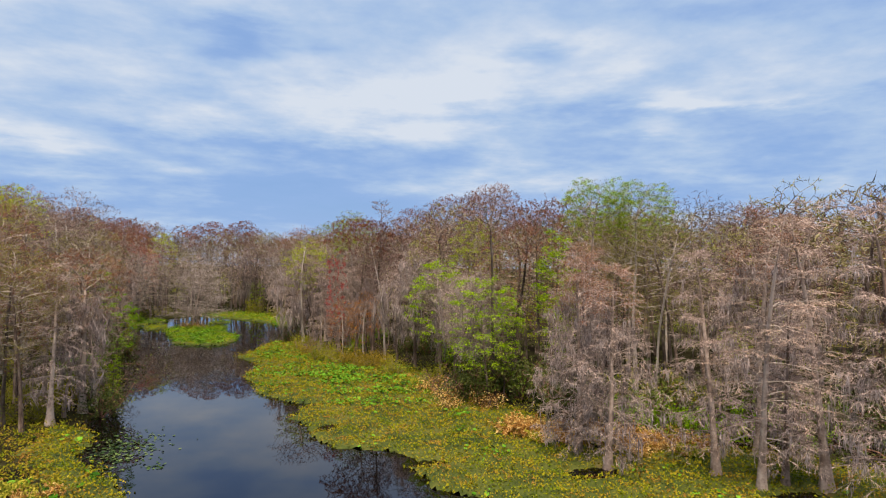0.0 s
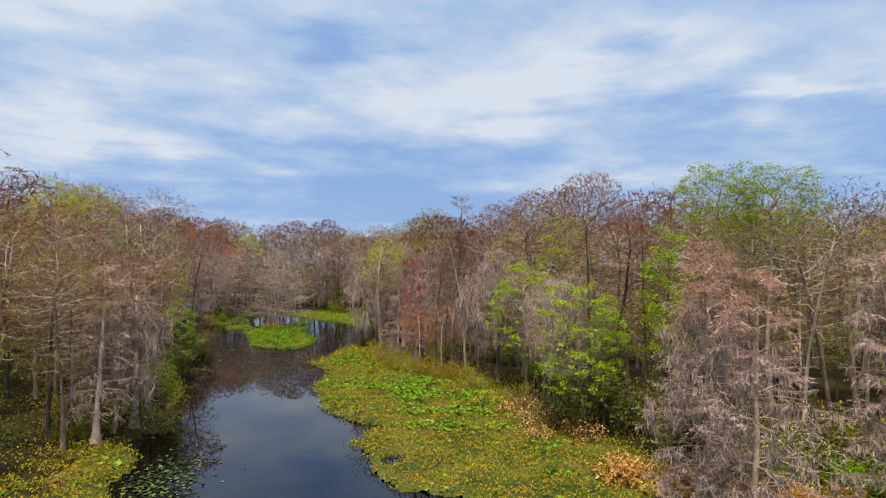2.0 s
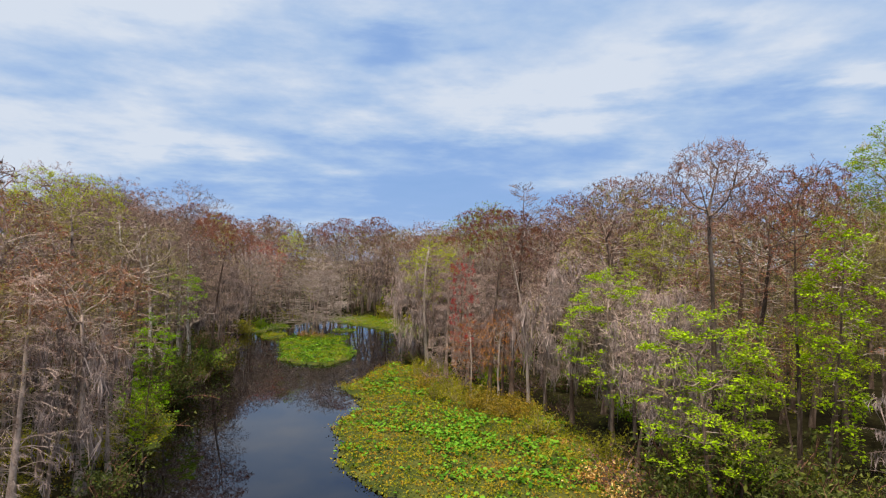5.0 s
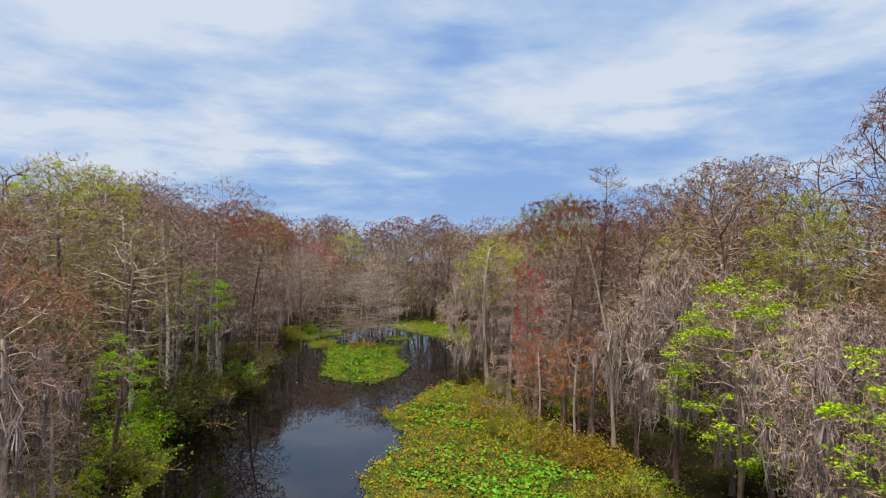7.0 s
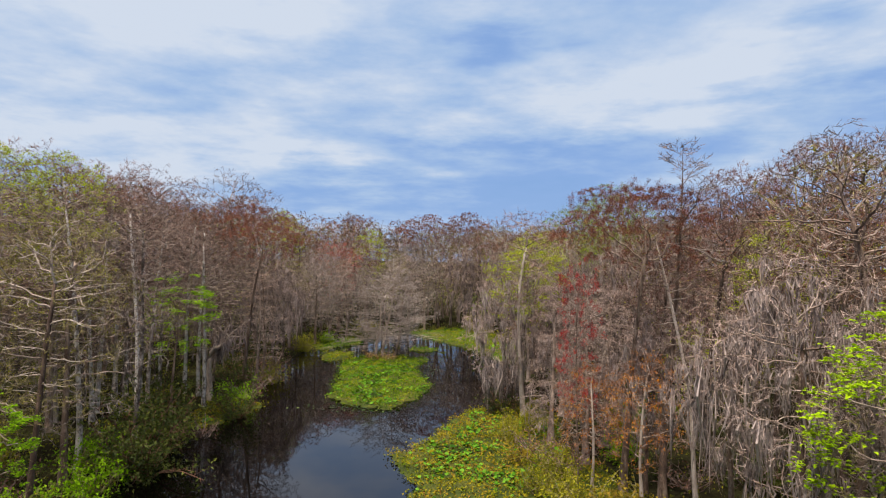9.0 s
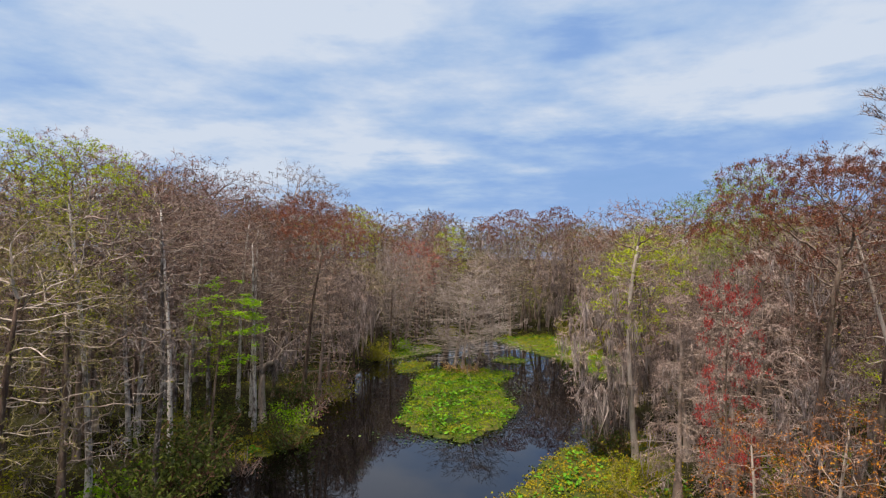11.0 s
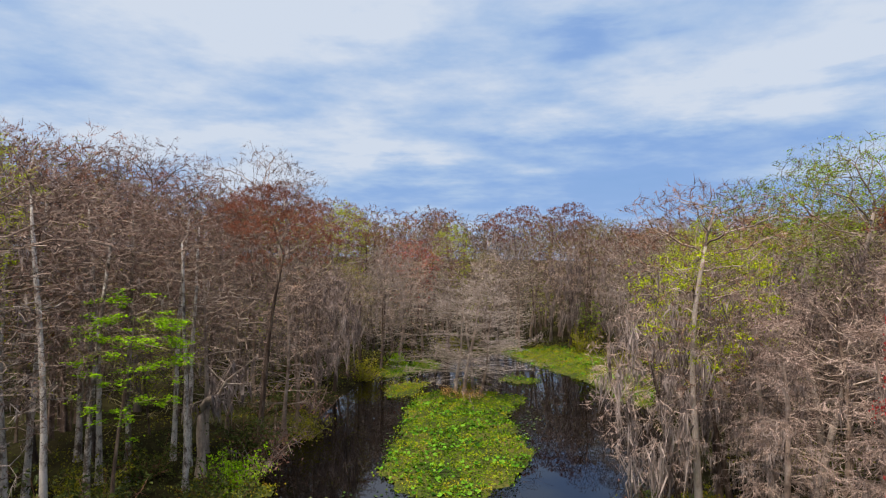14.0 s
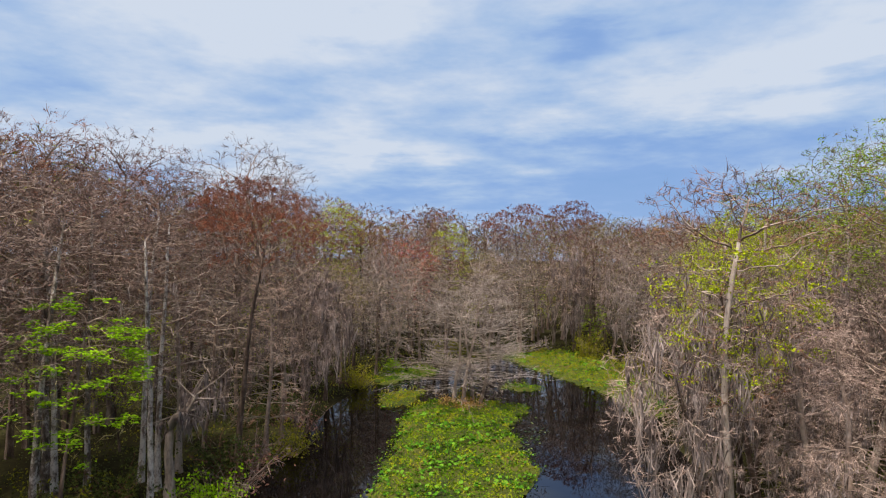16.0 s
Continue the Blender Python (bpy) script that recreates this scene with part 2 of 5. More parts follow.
# ---- mesh helpers ----
def solid(name, v, f, mats, index=None, smooth=False):
    """A mesh of triangles from arrays."""
    v, f = np.asarray(v, np.float32), np.asarray(f, np.int32)
    me = bpy.data.meshes.new(name)
    me.vertices.add(len(v))
    me.vertices.foreach_set("co", v.ravel())
    me.loops.add(f.size)
    me.loops.foreach_set("vertex_index", f.ravel())
    me.polygons.add(len(f))
    me.polygons.foreach_set("loop_start", np.arange(0, f.size, 3, dtype=np.int32))
    me.polygons.foreach_set("loop_total", np.full(len(f), 3, np.int32))
    if index is not None:
        me.polygons.foreach_set("material_index", np.asarray(index, np.int32))
    me.polygons.foreach_set("use_smooth", np.full(len(f), smooth))
    for m in mats if isinstance(mats, (list, tuple)) else [mats]:
        me.materials.append(m)
    me.update(calc_edges=True)
    me.validate()
    return me


def unit(a):
    return a / np.maximum(np.linalg.norm(a, axis=-1, keepdims=True), 1e-9)


def frames_of(d):
    """Two directions across each direction d."""
    ref = np.where(np.abs(d[..., 2:3]) < 0.9, np.array([0.0, 0, 1]), np.array([1.0, 0, 0]))
    a = unit(np.cross(d, ref))
    return a, np.cross(d, a)


def cat(parts):
    """Joins (v, f) pairs."""
    vs, fs, n = [], [], 0
    for v, f in parts:
        if len(v):
            vs.append(v), fs.append(f + n)
            n += len(v)
    return (np.concatenate(vs), np.concatenate(fs)) if vs else (np.zeros((0, 3)), np.zeros((0, 3), int))


def tube(pts, rad, sides):
    """A tapering limb along points, closed at its tip."""
    pts, rad = np.asarray(pts), np.asarray(rad)
    d = unit(np.gradient(pts, axis=0))
    a, b = frames_of(d)
    ang = np.arange(sides) * 2 * np.pi / sides
    ring = pts[:, None] + rad[:, None, None] * (np.cos(ang)[None, :, None] * a[:, None] + np.sin(ang)[None, :, None] * b[:, None])
    v = ring.reshape(-1, 3)
    k, j = np.meshgrid(np.arange(len(pts) - 1), np.arange(sides), indexing="ij")
    p0, p1 = k * sides + j, k * sides + (j + 1) % sides
    f = np.concatenate([np.stack([p0, p1, p0 + sides], -1).reshape(-1, 3), np.stack([p1, p1 + sides, p0 + sides], -1).reshape(-1, 3)])
    v = np.vstack([v, pts[-1:] + d[-1:] * rad[-1]])
    last, tip = (len(pts) - 1) * sides, len(v) - 1
    cap = np.array([(last + i, last + (i + 1) % sides, tip) for i in range(sides)])
    return v, np.concatenate([f, cap])


def spikes(base, tip, r):
    """Three-sided tapering twigs, one for each row."""
    base, tip, r = np.asarray(base), np.asarray(tip), np.asarray(r)[:, None]
    d = unit(tip - base)
    a, b = frames_of(d)
    rows = [base + r * (np.cos(t) * a + np.sin(t) * b) for t in (0, 2.1, 4.2)] + [tip]
    v = np.stack(rows, 1).reshape(-1, 3)
    o = np.arange(len(base))[:, None] * 4
    f = (o[:, None] + np.array([[0, 1, 3], [1, 2, 3], [2, 0, 3]])[None]).reshape(-1, 3)
    return v, f


def slivers(base, tip, r, rng):
    """Finest twigs: one tapering triangle each, turned at random about its length."""
    base, tip, r = np.asarray(base), np.asarray(tip), np.asarray(r)[:, None]
    a, b = frames_of(unit(tip - base))
    turn = rng.uniform(0, 6.28, (len(base), 1))
    off = r * (np.cos(turn) * a + np.sin(turn) * b)
    v = np.stack([base - off, base + off, tip], 1).reshape(-1, 3)
    return v, np.arange(len(v)).reshape(-1, 3)


def strands(top, length, width, rng):
    """Hanging wisps, thin above, fullest near the upper third, drawn out below."""
    top, length, width = np.asarray(top), np.asarray(length)[:, None], np.asarray(width)[:, None]
    n = len(top)
    sway = rng.normal(0, 0.1, (n, 3)) * length
    mid = top + sway * [1, 1, 0] - length * [0, 0, 1] * rng.uniform(0.2, 0.45, (n, 1))
    low = top - sway * [0.6, 0.6, 0] - length * [0, 0, 1]
    turn = rng.uniform(0, 6.28, (n, 1))
    ring = [mid + width * np.concatenate([np.cos(turn + t), np.sin(turn + t), rng.normal(0, 0.4, (n, 1))], 1) for t in (0, 2.1, 4.2)]
    v = np.stack([top, *ring, low], 1).reshape(-1, 3)
    o = np.arange(n)[:, None] * 5
    f = (o[:, None] + np.array([[0, 1, 2], [0, 2, 3], [0, 3, 1], [4, 2, 1], [4, 3, 2], [4, 1, 3]])[None]).reshape(-1, 3)
    return v, f


def blades(at, size, rng, flat=0.5, thin=0.55):
    """Folded leaves: two triangles each, facing up more the higher flat is."""
    at, size = np.asarray(at), np.asarray(size)[:, None]
    n = len(at)
    up = unit(rng.normal(0, 1, (n, 3)) * (1 - flat) + [0, 0, flat + 0.2])
    along = unit(np.cross(up, rng.normal(0, 1, (n, 3))))
    side = np.cross(up, along)
    fold = up * size * 0.18
    v = np.stack([at - along * size * 0.5, at + side * size * thin * 0.5 + fold, at + along * size * 0.5, at - side * size * thin * 0.5 + fold], 1).reshape(-1, 3)
    o = np.arange(n)[:, None] * 4
    f = (o[:, None] + np.array([[0, 2, 1], [0, 3, 2]])[None]).reshape(-1, 3)
    return v, f


def part(name, me, parent, label=""):
    ob = new(name, me)
    ob.parent = parent
    return tagged(ob, label) if label else ob


# ---- plan ----
WATER = np.array([(-9, -60), (-5, -30), (-2.5, -8), (-3, 8), (-3.5, 24), (-6.5, 31), (-9.5, 38), (-9.2, 46), (-10.4, 55), (-12.6, 62), (-13.5, 69), (-13.6, 78), (-15, 86), (-17.4, 97), (-18, 106),
                  (-16.5, 112), (-9, 124), (-2.5, 130), (6, 121), (7.6, 108), (7, 98), (8.6, 88), (8.6, 80), (9.5, 72), (12, 66.5), (14.5, 60), (15.5, 53), (16.6, 46),
                  (17.6, 40), (19.5, 34), (22, 29.5), (28, 26), (33, 19), (31, 6), (25, -10), (19, -30), (13, -60)], float)
MAT_BANK = np.array([(11.5, 25), (9, 26.8), (8.8, 28.5), (9.3, 31.8), (8.2, 33), (5.6, 34), (4.5, 35.5), (4.4, 39.6), (3.4, 41.4), (4.8, 43.6), (4, 46), (1.3, 49.8),
                     (1.4, 53.5), (0.2, 57), (1.6, 61), (1.5, 65), (-0.4, 69.3), (1.5, 73), (2, 77), (3.4, 80), (5.3, 83), (9.5, 86), (10, 72), (13, 66), (16, 58), (17.5, 48),
                     (19, 41), (21, 34), (23, 30.5), (29, 27.5), (34, 20), (20, 18.5)], float)
MAT_ISLE = np.array([(-8.3, 83), (-6.7, 80.7), (-2.8, 79.4), (-1.0, 83.2), (-0.3, 88.4), (-2.2, 93), (-3.4, 97), (-2.6, 102.5), (-5.5, 103.2), (-8.5, 103.5), (-11.2, 101), (-11.2, 97), (-9.6, 90.8)], float)
MAT_FAR = np.array([(-9, 125), (-7.4, 123), (-4, 118.5), (0, 113), (3.6, 108), (5.4, 102.5), (7.5, 103), (9, 112), (6, 124), (-2, 133)], float)
MAT_LEFT = np.array([(-14.5, 72), (-13.4, 73.2), (-12.7, 75), (-12.3, 79.4), (-14, 80.5), (-16.5, 79), (-17, 74)], float)
MAT_NEAR = np.array([(-3.5, 28.6), (-4.6, 31.2), (-6.2, 33.4), (-7.6, 36.5), (-7.6, 40.5), (-9.8, 43), (-13, 42), (-13, 28), (-8, 24)], float)
MAT_SMALL = [np.array([(-15.2, 102.8), (-13.6, 98.9), (-11.5, 100.6), (-12, 105.5), (-14, 105)], float), np.array([(-5.6, 108.2), (-3, 108), (-2.2, 110), (-5.6, 111)], float),
             np.array([(-11.8, 59), (-9.6, 52), (-9, 53), (-9.8, 57), (-11, 61)], float), np.array([(-20, 110), (-16, 106.5), (-13, 113), (-15, 118)], float)]


def depth_in(poly, p):
    """Distance to the outline of a polygon: positive inside."""
    p = np.asarray(p, float)
    a, b = poly, np.roll(poly, -1, 0)
    best, inside = np.full(len(p), 1e9), np.zeros(len(p), bool)
    for (ax, ay), (bx, by) in zip(a, b):
        dx, dy = bx - ax, by - ay
        t = np.clip(((p[:, 0] - ax) * dx + (p[:, 1] - ay) * dy) / (dx * dx + dy * dy), 0, 1)
        best = np.minimum(best, np.hypot(p[:, 0] - ax - t * dx, p[:, 1] - ay - t * dy))
        cross = (ay > p[:, 1]) != (by > p[:, 1])
        inside ^= cross & (p[:, 0] < dx * (p[:, 1] - ay) / (dy if dy else 1e-9) + ax)
    return np.where(inside, best, -best)


def waves(x, y, seed, size):
    """Smooth unevenness from a few crossed waves, about -1 to 1."""
    rng = np.random.default_rng(seed)
    out = 0
    for k in range(6):
        a, f, s = rng.uniform(0, 6.28), rng.uniform(0.6, 1.9) / size, rng.uniform(0, 6.28)
        out = out + np.sin((x * np.cos(a) + y * np.sin(a)) * f * 6.28 + s)
    return out / 3.5


def ground_z(x, y):
    x, y = np.atleast_1d(np.asarray(x, float)), np.atleast_1d(np.asarray(y, float))
    land = -depth_in(WATER, np.stack([x, y], -1))
    bed = np.clip(land / 2.5, -1, 1)
    return 0.08 + bed * np.where(bed < 0, 0.8, 0.22) + np.where(land > 0, 0.1 * waves(x, y, 5, 7.0) * np.clip(land / 4, 0, 1), 0)


def grid_mesh(xs, ys, height):
    gx, gy = np.meshgrid(xs, ys, indexing="ij")
    v = np.stack([gx.ravel(), gy.ravel(), height(gx.ravel(), gy.ravel())], -1)
    i, j = np.meshgrid(np.arange(len(xs) - 1), np.arange(len(ys) - 1), indexing="ij")
    p = (i * len(ys) + j).ravel()
    q = p + len(ys)
    return v, np.concatenate([np.stack([p, q, q + 1], -1), np.stack([p, q + 1, p + 1], -1)])


far = np.array([70, 85, 110, 150, 220, 400, 800, 1800])
v, f = grid_mesh(np.concatenate([-far[::-1], np.arange(-60, 61, 1.0), far]), np.concatenate([-far[::-1] - 10, np.arange(-70, 151, 1.0), far + 100]), ground_z)
tagged(new("ground", solid("ground", v, f, earth, smooth=True)), "dark damp swamp soil with leaf litter under the trees", "ground", kind="structure")
v, f = grid_mesh(np.linspace(-40, 45, 12), np.linspace(-75, 145, 12), lambda x, y: 0 * x)
tagged(new("water", solid("water", v, f, swamp_water)), "still dark creek water mirroring sky and trees", "water", kind="structure")


def plant_mat(poly, seed, label, name="floating_plant_mat", pools=()):
    """A bumpy raft of floating plants with a ragged edge."""
    step = 0.28
    lo, hi = poly.min(0) - 1, poly.max(0) + 1
    xs, ys = np.arange(lo[0], hi[0], step), np.arange(lo[1], hi[1], step)
    gx, gy = np.meshgrid(xs, ys, indexing="ij")
    x, y = gx.ravel(), gy.ravel()
    deep = depth_in(poly, np.stack([x, y], -1)) + 0.35 * waves(x, y, seed, 2.2) + 0.16 * waves(x, y, seed + 1, 0.8)
    hole = waves(x, y, seed + 2, 5.0)
    deep = np.minimum(deep, np.where(deep < 2.2, (1.15 - hole) * 1.6, 9))
    for px, py, a, b in pools:
        deep = np.minimum(deep, (np.hypot((x - px) / a, (y - py) / b) - 1) * b + 0.15 * waves(x, y, seed + 7, 0.9))
    z = -0.06 + np.clip(deep, 0, 0.4) * 0.45 + np.clip(deep, 0, 1) * (0.05 * waves(x, y, seed + 3, 1.1) + 0.06 * waves(x, y, seed + 4, 3.5) + 0.05)
    v = np.stack([x, y, z], -1)
    i, j = np.meshgrid(np.arange(len(xs) - 1), np.arange(len(ys) - 1), indexing="ij")
    p = (i * len(ys) + j).ravel()
    q = p + len(ys)
    f = np.concatenate([np.stack([p, q, q + 1], -1), np.stack([p, q + 1, p + 1], -1)])
    f = f[(deep[f] > -0.2).all(1)]
    used, inv = np.unique(f, return_inverse=True)
    root = new(name, solid(name, v[used], inv.reshape(-1, 3), mat_floor, smooth=True))
    tagged(root, label, "floating plants", "floating plant mats", "stuff")
    on = deep > 0.0
    return root, x[on], y[on], np.maximum(z[on], 0.0)


def clothe(root, x, y, z, seed, per, pads, pad_zone=None, cover=None, pad_r=(0.1, 0.2)):
    """Small leaves all over a raft, and broad pad leaves in drifts."""
    rng = np.random.default_rng(seed)
    k = rng.integers(0, len(x), int(len(x) * per * 1.5))
    at = np.stack([x[k], y[k], z[k]], -1) + rng.normal(0, 0.17, (len(k), 3)) * [1, 1, 0.15] + [0, 0, 0.05]
    tuft = waves(at[:, 0], at[:, 1], seed + 9, 2.2) + 0.7 * waves(at[:, 0], at[:, 1], seed + 10, 0.7) > 0.35
    at[:, 2] += np.where(tuft, rng.uniform(0, 0.42, len(at)), rng.uniform(0, 0.06, len(at)))
    v, f = blades(at, rng.uniform(0.07, 0.19, len(at)), rng, 0.3)
    tagged(part("small_leaves", solid("small_leaves", v, f, cover or mat_leaf), root, "small olive-green floating leaves"), kind="stuff")
    k = rng.integers(0, len(x), int(len(x) * pads))
    patch = waves(x[k], y[k], seed + 5, 6.0) + 0.5 * waves(x[k], y[k], seed + 6, 1.5)
    wanted = patch > 0.35
    if pad_zone is not None:
        wanted = rng.uniform(0, 1, len(k)) < pad_zone(x[k], y[k], patch)
    k = k[wanted]
    at = np.stack([x[k], y[k], z[k]], -1) + rng.normal(0, 0.15, (len(k), 3)) * [1, 1, 0] + np.array([0, 0, 1]) * rng.uniform(0.06, 0.26, (len(k), 1))
    v, f = pad_leaves(at, rng.uniform(*pad_r, len(k)), rng)
    tagged(part("pad_leaves", solid("pad_leaves", v, f, pad_green), root, "broad bright green pad leaves"), kind="stuff")


def pad_leaves(at, r, rng, tilt=0.35):
    """Round notched leaves, dished, each a fan of seven triangles."""
    n, m = len(at), 8
    up = unit(rng.normal(0, 1, (n, 3)) * tilt + [0, 0, 1])
    a, b = frames_of(up)
    turn = rng.uniform(0, 6.28, n)
    rows = [at - up * r[:, None] * 0.12]
    for k in range(m):
        t = turn + 0.35 + k * (2 * np.pi - 0.7) / (m - 1)
        rows.append(at + r[:, None] * (np.cos(t)[:, None] * a * 1.15 + np.sin(t)[:, None] * b))
    v = np.stack(rows, 1).reshape(-1, 3)
    o = np.arange(n)[:, None] * (m + 1)
    fan = np.array([[0, k, k + 1] for k in range(1, m)])
    return v, (o[:, None] + fan[None]).reshape(-1, 3)


def bank_pads(x, y, patch):
    drift = 0.9 * np.exp(-(((x - 8.5) / 5.0) ** 2 + ((y - 55.5) / 4.5) ** 2)) + 0.4 * np.exp(-(((x - 4.8) / 2.5) ** 2 + ((y - 70) / 6) ** 2)) + 0.45 * np.exp(-(((x - 11.5) / 3.5) ** 2 + ((y - 47) / 4) ** 2))
    return np.clip(drift * np.clip(0.55 + patch, 0, 1) + np.where(patch > 0.8, 0.12, 0.0), 0, 1)


raft = plant_mat(MAT_BANK, 11, "olive and brown floating plant mat along the creek bank", pools=[(17.4, 26.6, 1.3, 0.7), (4.4, 44.9, 1.6, 0.45), (24.6, 21.2, 1.4, 0.6), (9.6, 30.2, 1.0, 0.4)])
clothe(*raft, 21, 3.4, 6.0, bank_pads, None, (0.06, 0.12))
raft = plant_mat(MAT_ISLE, 12, "bright green floating plant island in the creek")
clothe(*raft, 22, 4.0, 2.4, lambda x, y, p: np.clip(0.1 + 0.6 * p, 0.0, 0.7) * (y < 99), mat_fresh, (0.06, 0.125))
raft = plant_mat(MAT_FAR, 13, "green floating plant mat at the creek's far bend")
clothe(*raft, 23, 2.4, 0.3, None, mat_fresh)
raft = plant_mat(MAT_LEFT, 14, "olive floating plant mat below bent trunk")
clothe(*raft, 24, 4.0, 0.1)
raft = plant_mat(MAT_NEAR, 15, "yellow-green floating plant mat with dead leaves")
clothe(*raft, 25, 4.0, 0.15)
for k, poly in enumerate(MAT_SMALL):
    raft = plant_mat(poly, 16 + k, "small green floating plant mat")
    clothe(*raft, 26 + k, 3.4, 0.3, None, mat_fresh)


def loose_pads(cx, cy, sx, sy, count, seed, label):
    rng = np.random.default_rng(seed)
    at = np.stack([rng.normal(cx, sx, count), rng.normal(cy, sy, count), np.full(count, 0.03)], -1)
    v, f = pad_leaves(at, rng.uniform(0.05, 0.095, count), rng, 0.12)
    tagged(new("lily_pads", solid("lily_pads", v, f, pad_pale)), label, "lily pads", "loose lily pads", "stuff")


loose_pads(-5.4, 36.6, 1.0, 1.7, 380, 41, "green lily pads floating on dark water")
loose_pads(-3.4, 33.3, 0.35, 0.35, 22, 42, "small raft of green lily pads on open water")
loose_pads(-5.2, 79.6, 1.8, 0.6, 110, 43, "pale lily pads in front of the plant island")
loose_pads(-9.4, 91, 0.5, 2.2, 60, 44, "lily pads beside the plant island")
loose_pads(-1.6, 94, 0.5, 2.2, 70, 45, "lily pads beside the plant island")
loose_pads(-12.8, 100.5, 1.0, 1.0, 50, 46, "lily pads round a small plant mat")


# ---- trees ----
def way_from(p, d, length, n, rng, wob, trop):
    pts, step = [np.array(p, float)], length / n
    d = np.array(d, float) / np.linalg.norm(d)
    for _ in range(n):
        d = d + rng.normal(0, wob, 3) + [0, 0, trop]
        d /= np.linalg.norm(d)
        pts.append(pts[-1] + d * step)
    return np.array(pts)


def along(pts, t):
    s = np.asarray(t) * (len(pts) - 1)
    k = np.minimum(s.astype(int), len(pts) - 2)
    return pts[k] + (pts[k + 1] - pts[k]) * (s - k)[..., None]


def tubes(pts, r0, r1, sides=3):
    """Many tapering limbs at once: pts is (limbs, points, 3)."""
    n, k = pts.shape[:2]
    d = unit(np.gradient(pts, axis=1))
    a, b = frames_of(d)
    rad = r0[:, None] + (r1 - r0)[:, None] * np.linspace(0, 1, k)[None] ** 0.8
    ang = np.arange(sides) * 2 * np.pi / sides
    ring = pts[:, :, None] + rad[:, :, None, None] * (np.cos(ang)[:, None] * a[:, :, None] + np.sin(ang)[:, None] * b[:, :, None])
    o, s, j = np.meshgrid(np.arange(n) * k * sides, np.arange(k - 1) * sides, np.arange(sides), indexing="ij")
    p0, p1 = o + s + j, o + s + (j + 1) % sides
    f = np.concatenate([np.stack([p0, p1, p0 + sides], -1).reshape(-1, 3), np.stack([p1, p1 + sides, p0 + sides], -1).reshape(-1, 3)])
    return ring.reshape(-1, 3), f


def clothe_tree(rng, H, out, moss_at, tips, dirs, moss_len, moss_zone, tuft, leaves, leaf, leaf_zone, leaf_spread, clump, sheet, flat):
    """Hangs moss tufts at moss_at and sets leaves round the branch tips."""
    if len(moss_at):
        mp = moss_at[(moss_at[:, 2] > moss_zone[0] * H) & (moss_at[:, 2] < moss_zone[1] * H)]
        size = np.repeat(rng.gamma(2.2, moss_len / 2.2, len(mp)), tuft) * rng.uniform(0.5, 1.1, len(mp) * tuft)
        off = rng.normal(0, 0.12, (len(mp) * tuft, 3)) * [1, 1, 0.3]
        size = size * np.exp(-((off ** 2).sum(1)) / 0.03)
        mp = np.repeat(mp, tuft, axis=0) + off
        size = np.minimum(size.clip(0.12, moss_len * 2.6), np.maximum(mp[:, 2] - 0.5, 0.12))
        if len(mp):
            out["moss"] = strands(mp, size, 0.008 + 0.021 * np.sqrt(size) * rng.uniform(0.4, 1.2, len(mp)), rng)
    if leaves:
        c = rng.poisson(leaves / clump, len(tips)) * (rng.uniform(0, 1, len(tips)) < clump)
        c = c * ((tips[:, 2] > leaf_zone[0] * H) & (tips[:, 2] < leaf_zone[1] * H))
        lp = np.repeat(tips, c, axis=0) - np.repeat(dirs, c, axis=0) * rng.uniform(0, 0.3, (c.sum(), 1))
        lp = lp + rng.normal(0, leaf_spread, lp.shape) * [1, 1, sheet]
        out["leaves"] = blades(lp, leaf * rng.uniform(0.6, 1.4, len(lp)), rng, flat, 0.55)
    return out


def trunk_line(rng, length, steps, lean, wob, R, flare):
    trunk = way_from((0, 0, -0.5), (lean[0], lean[1], 1), length + 0.5, steps, rng, wob, 0.02)
    trunk = np.concatenate([trunk[:1], along(trunk, np.array([0.2, 0.5]) / steps), trunk[1:]])
    h = np.linalg.norm(np.diff(trunk, axis=0), axis=1).cumsum()
    h = np.concatenate([[0], h / h[-1]])
    return trunk, h, R * (1 - 0.8 * h) + flare * np.exp(-h * (length + 0.5) / 0.75)


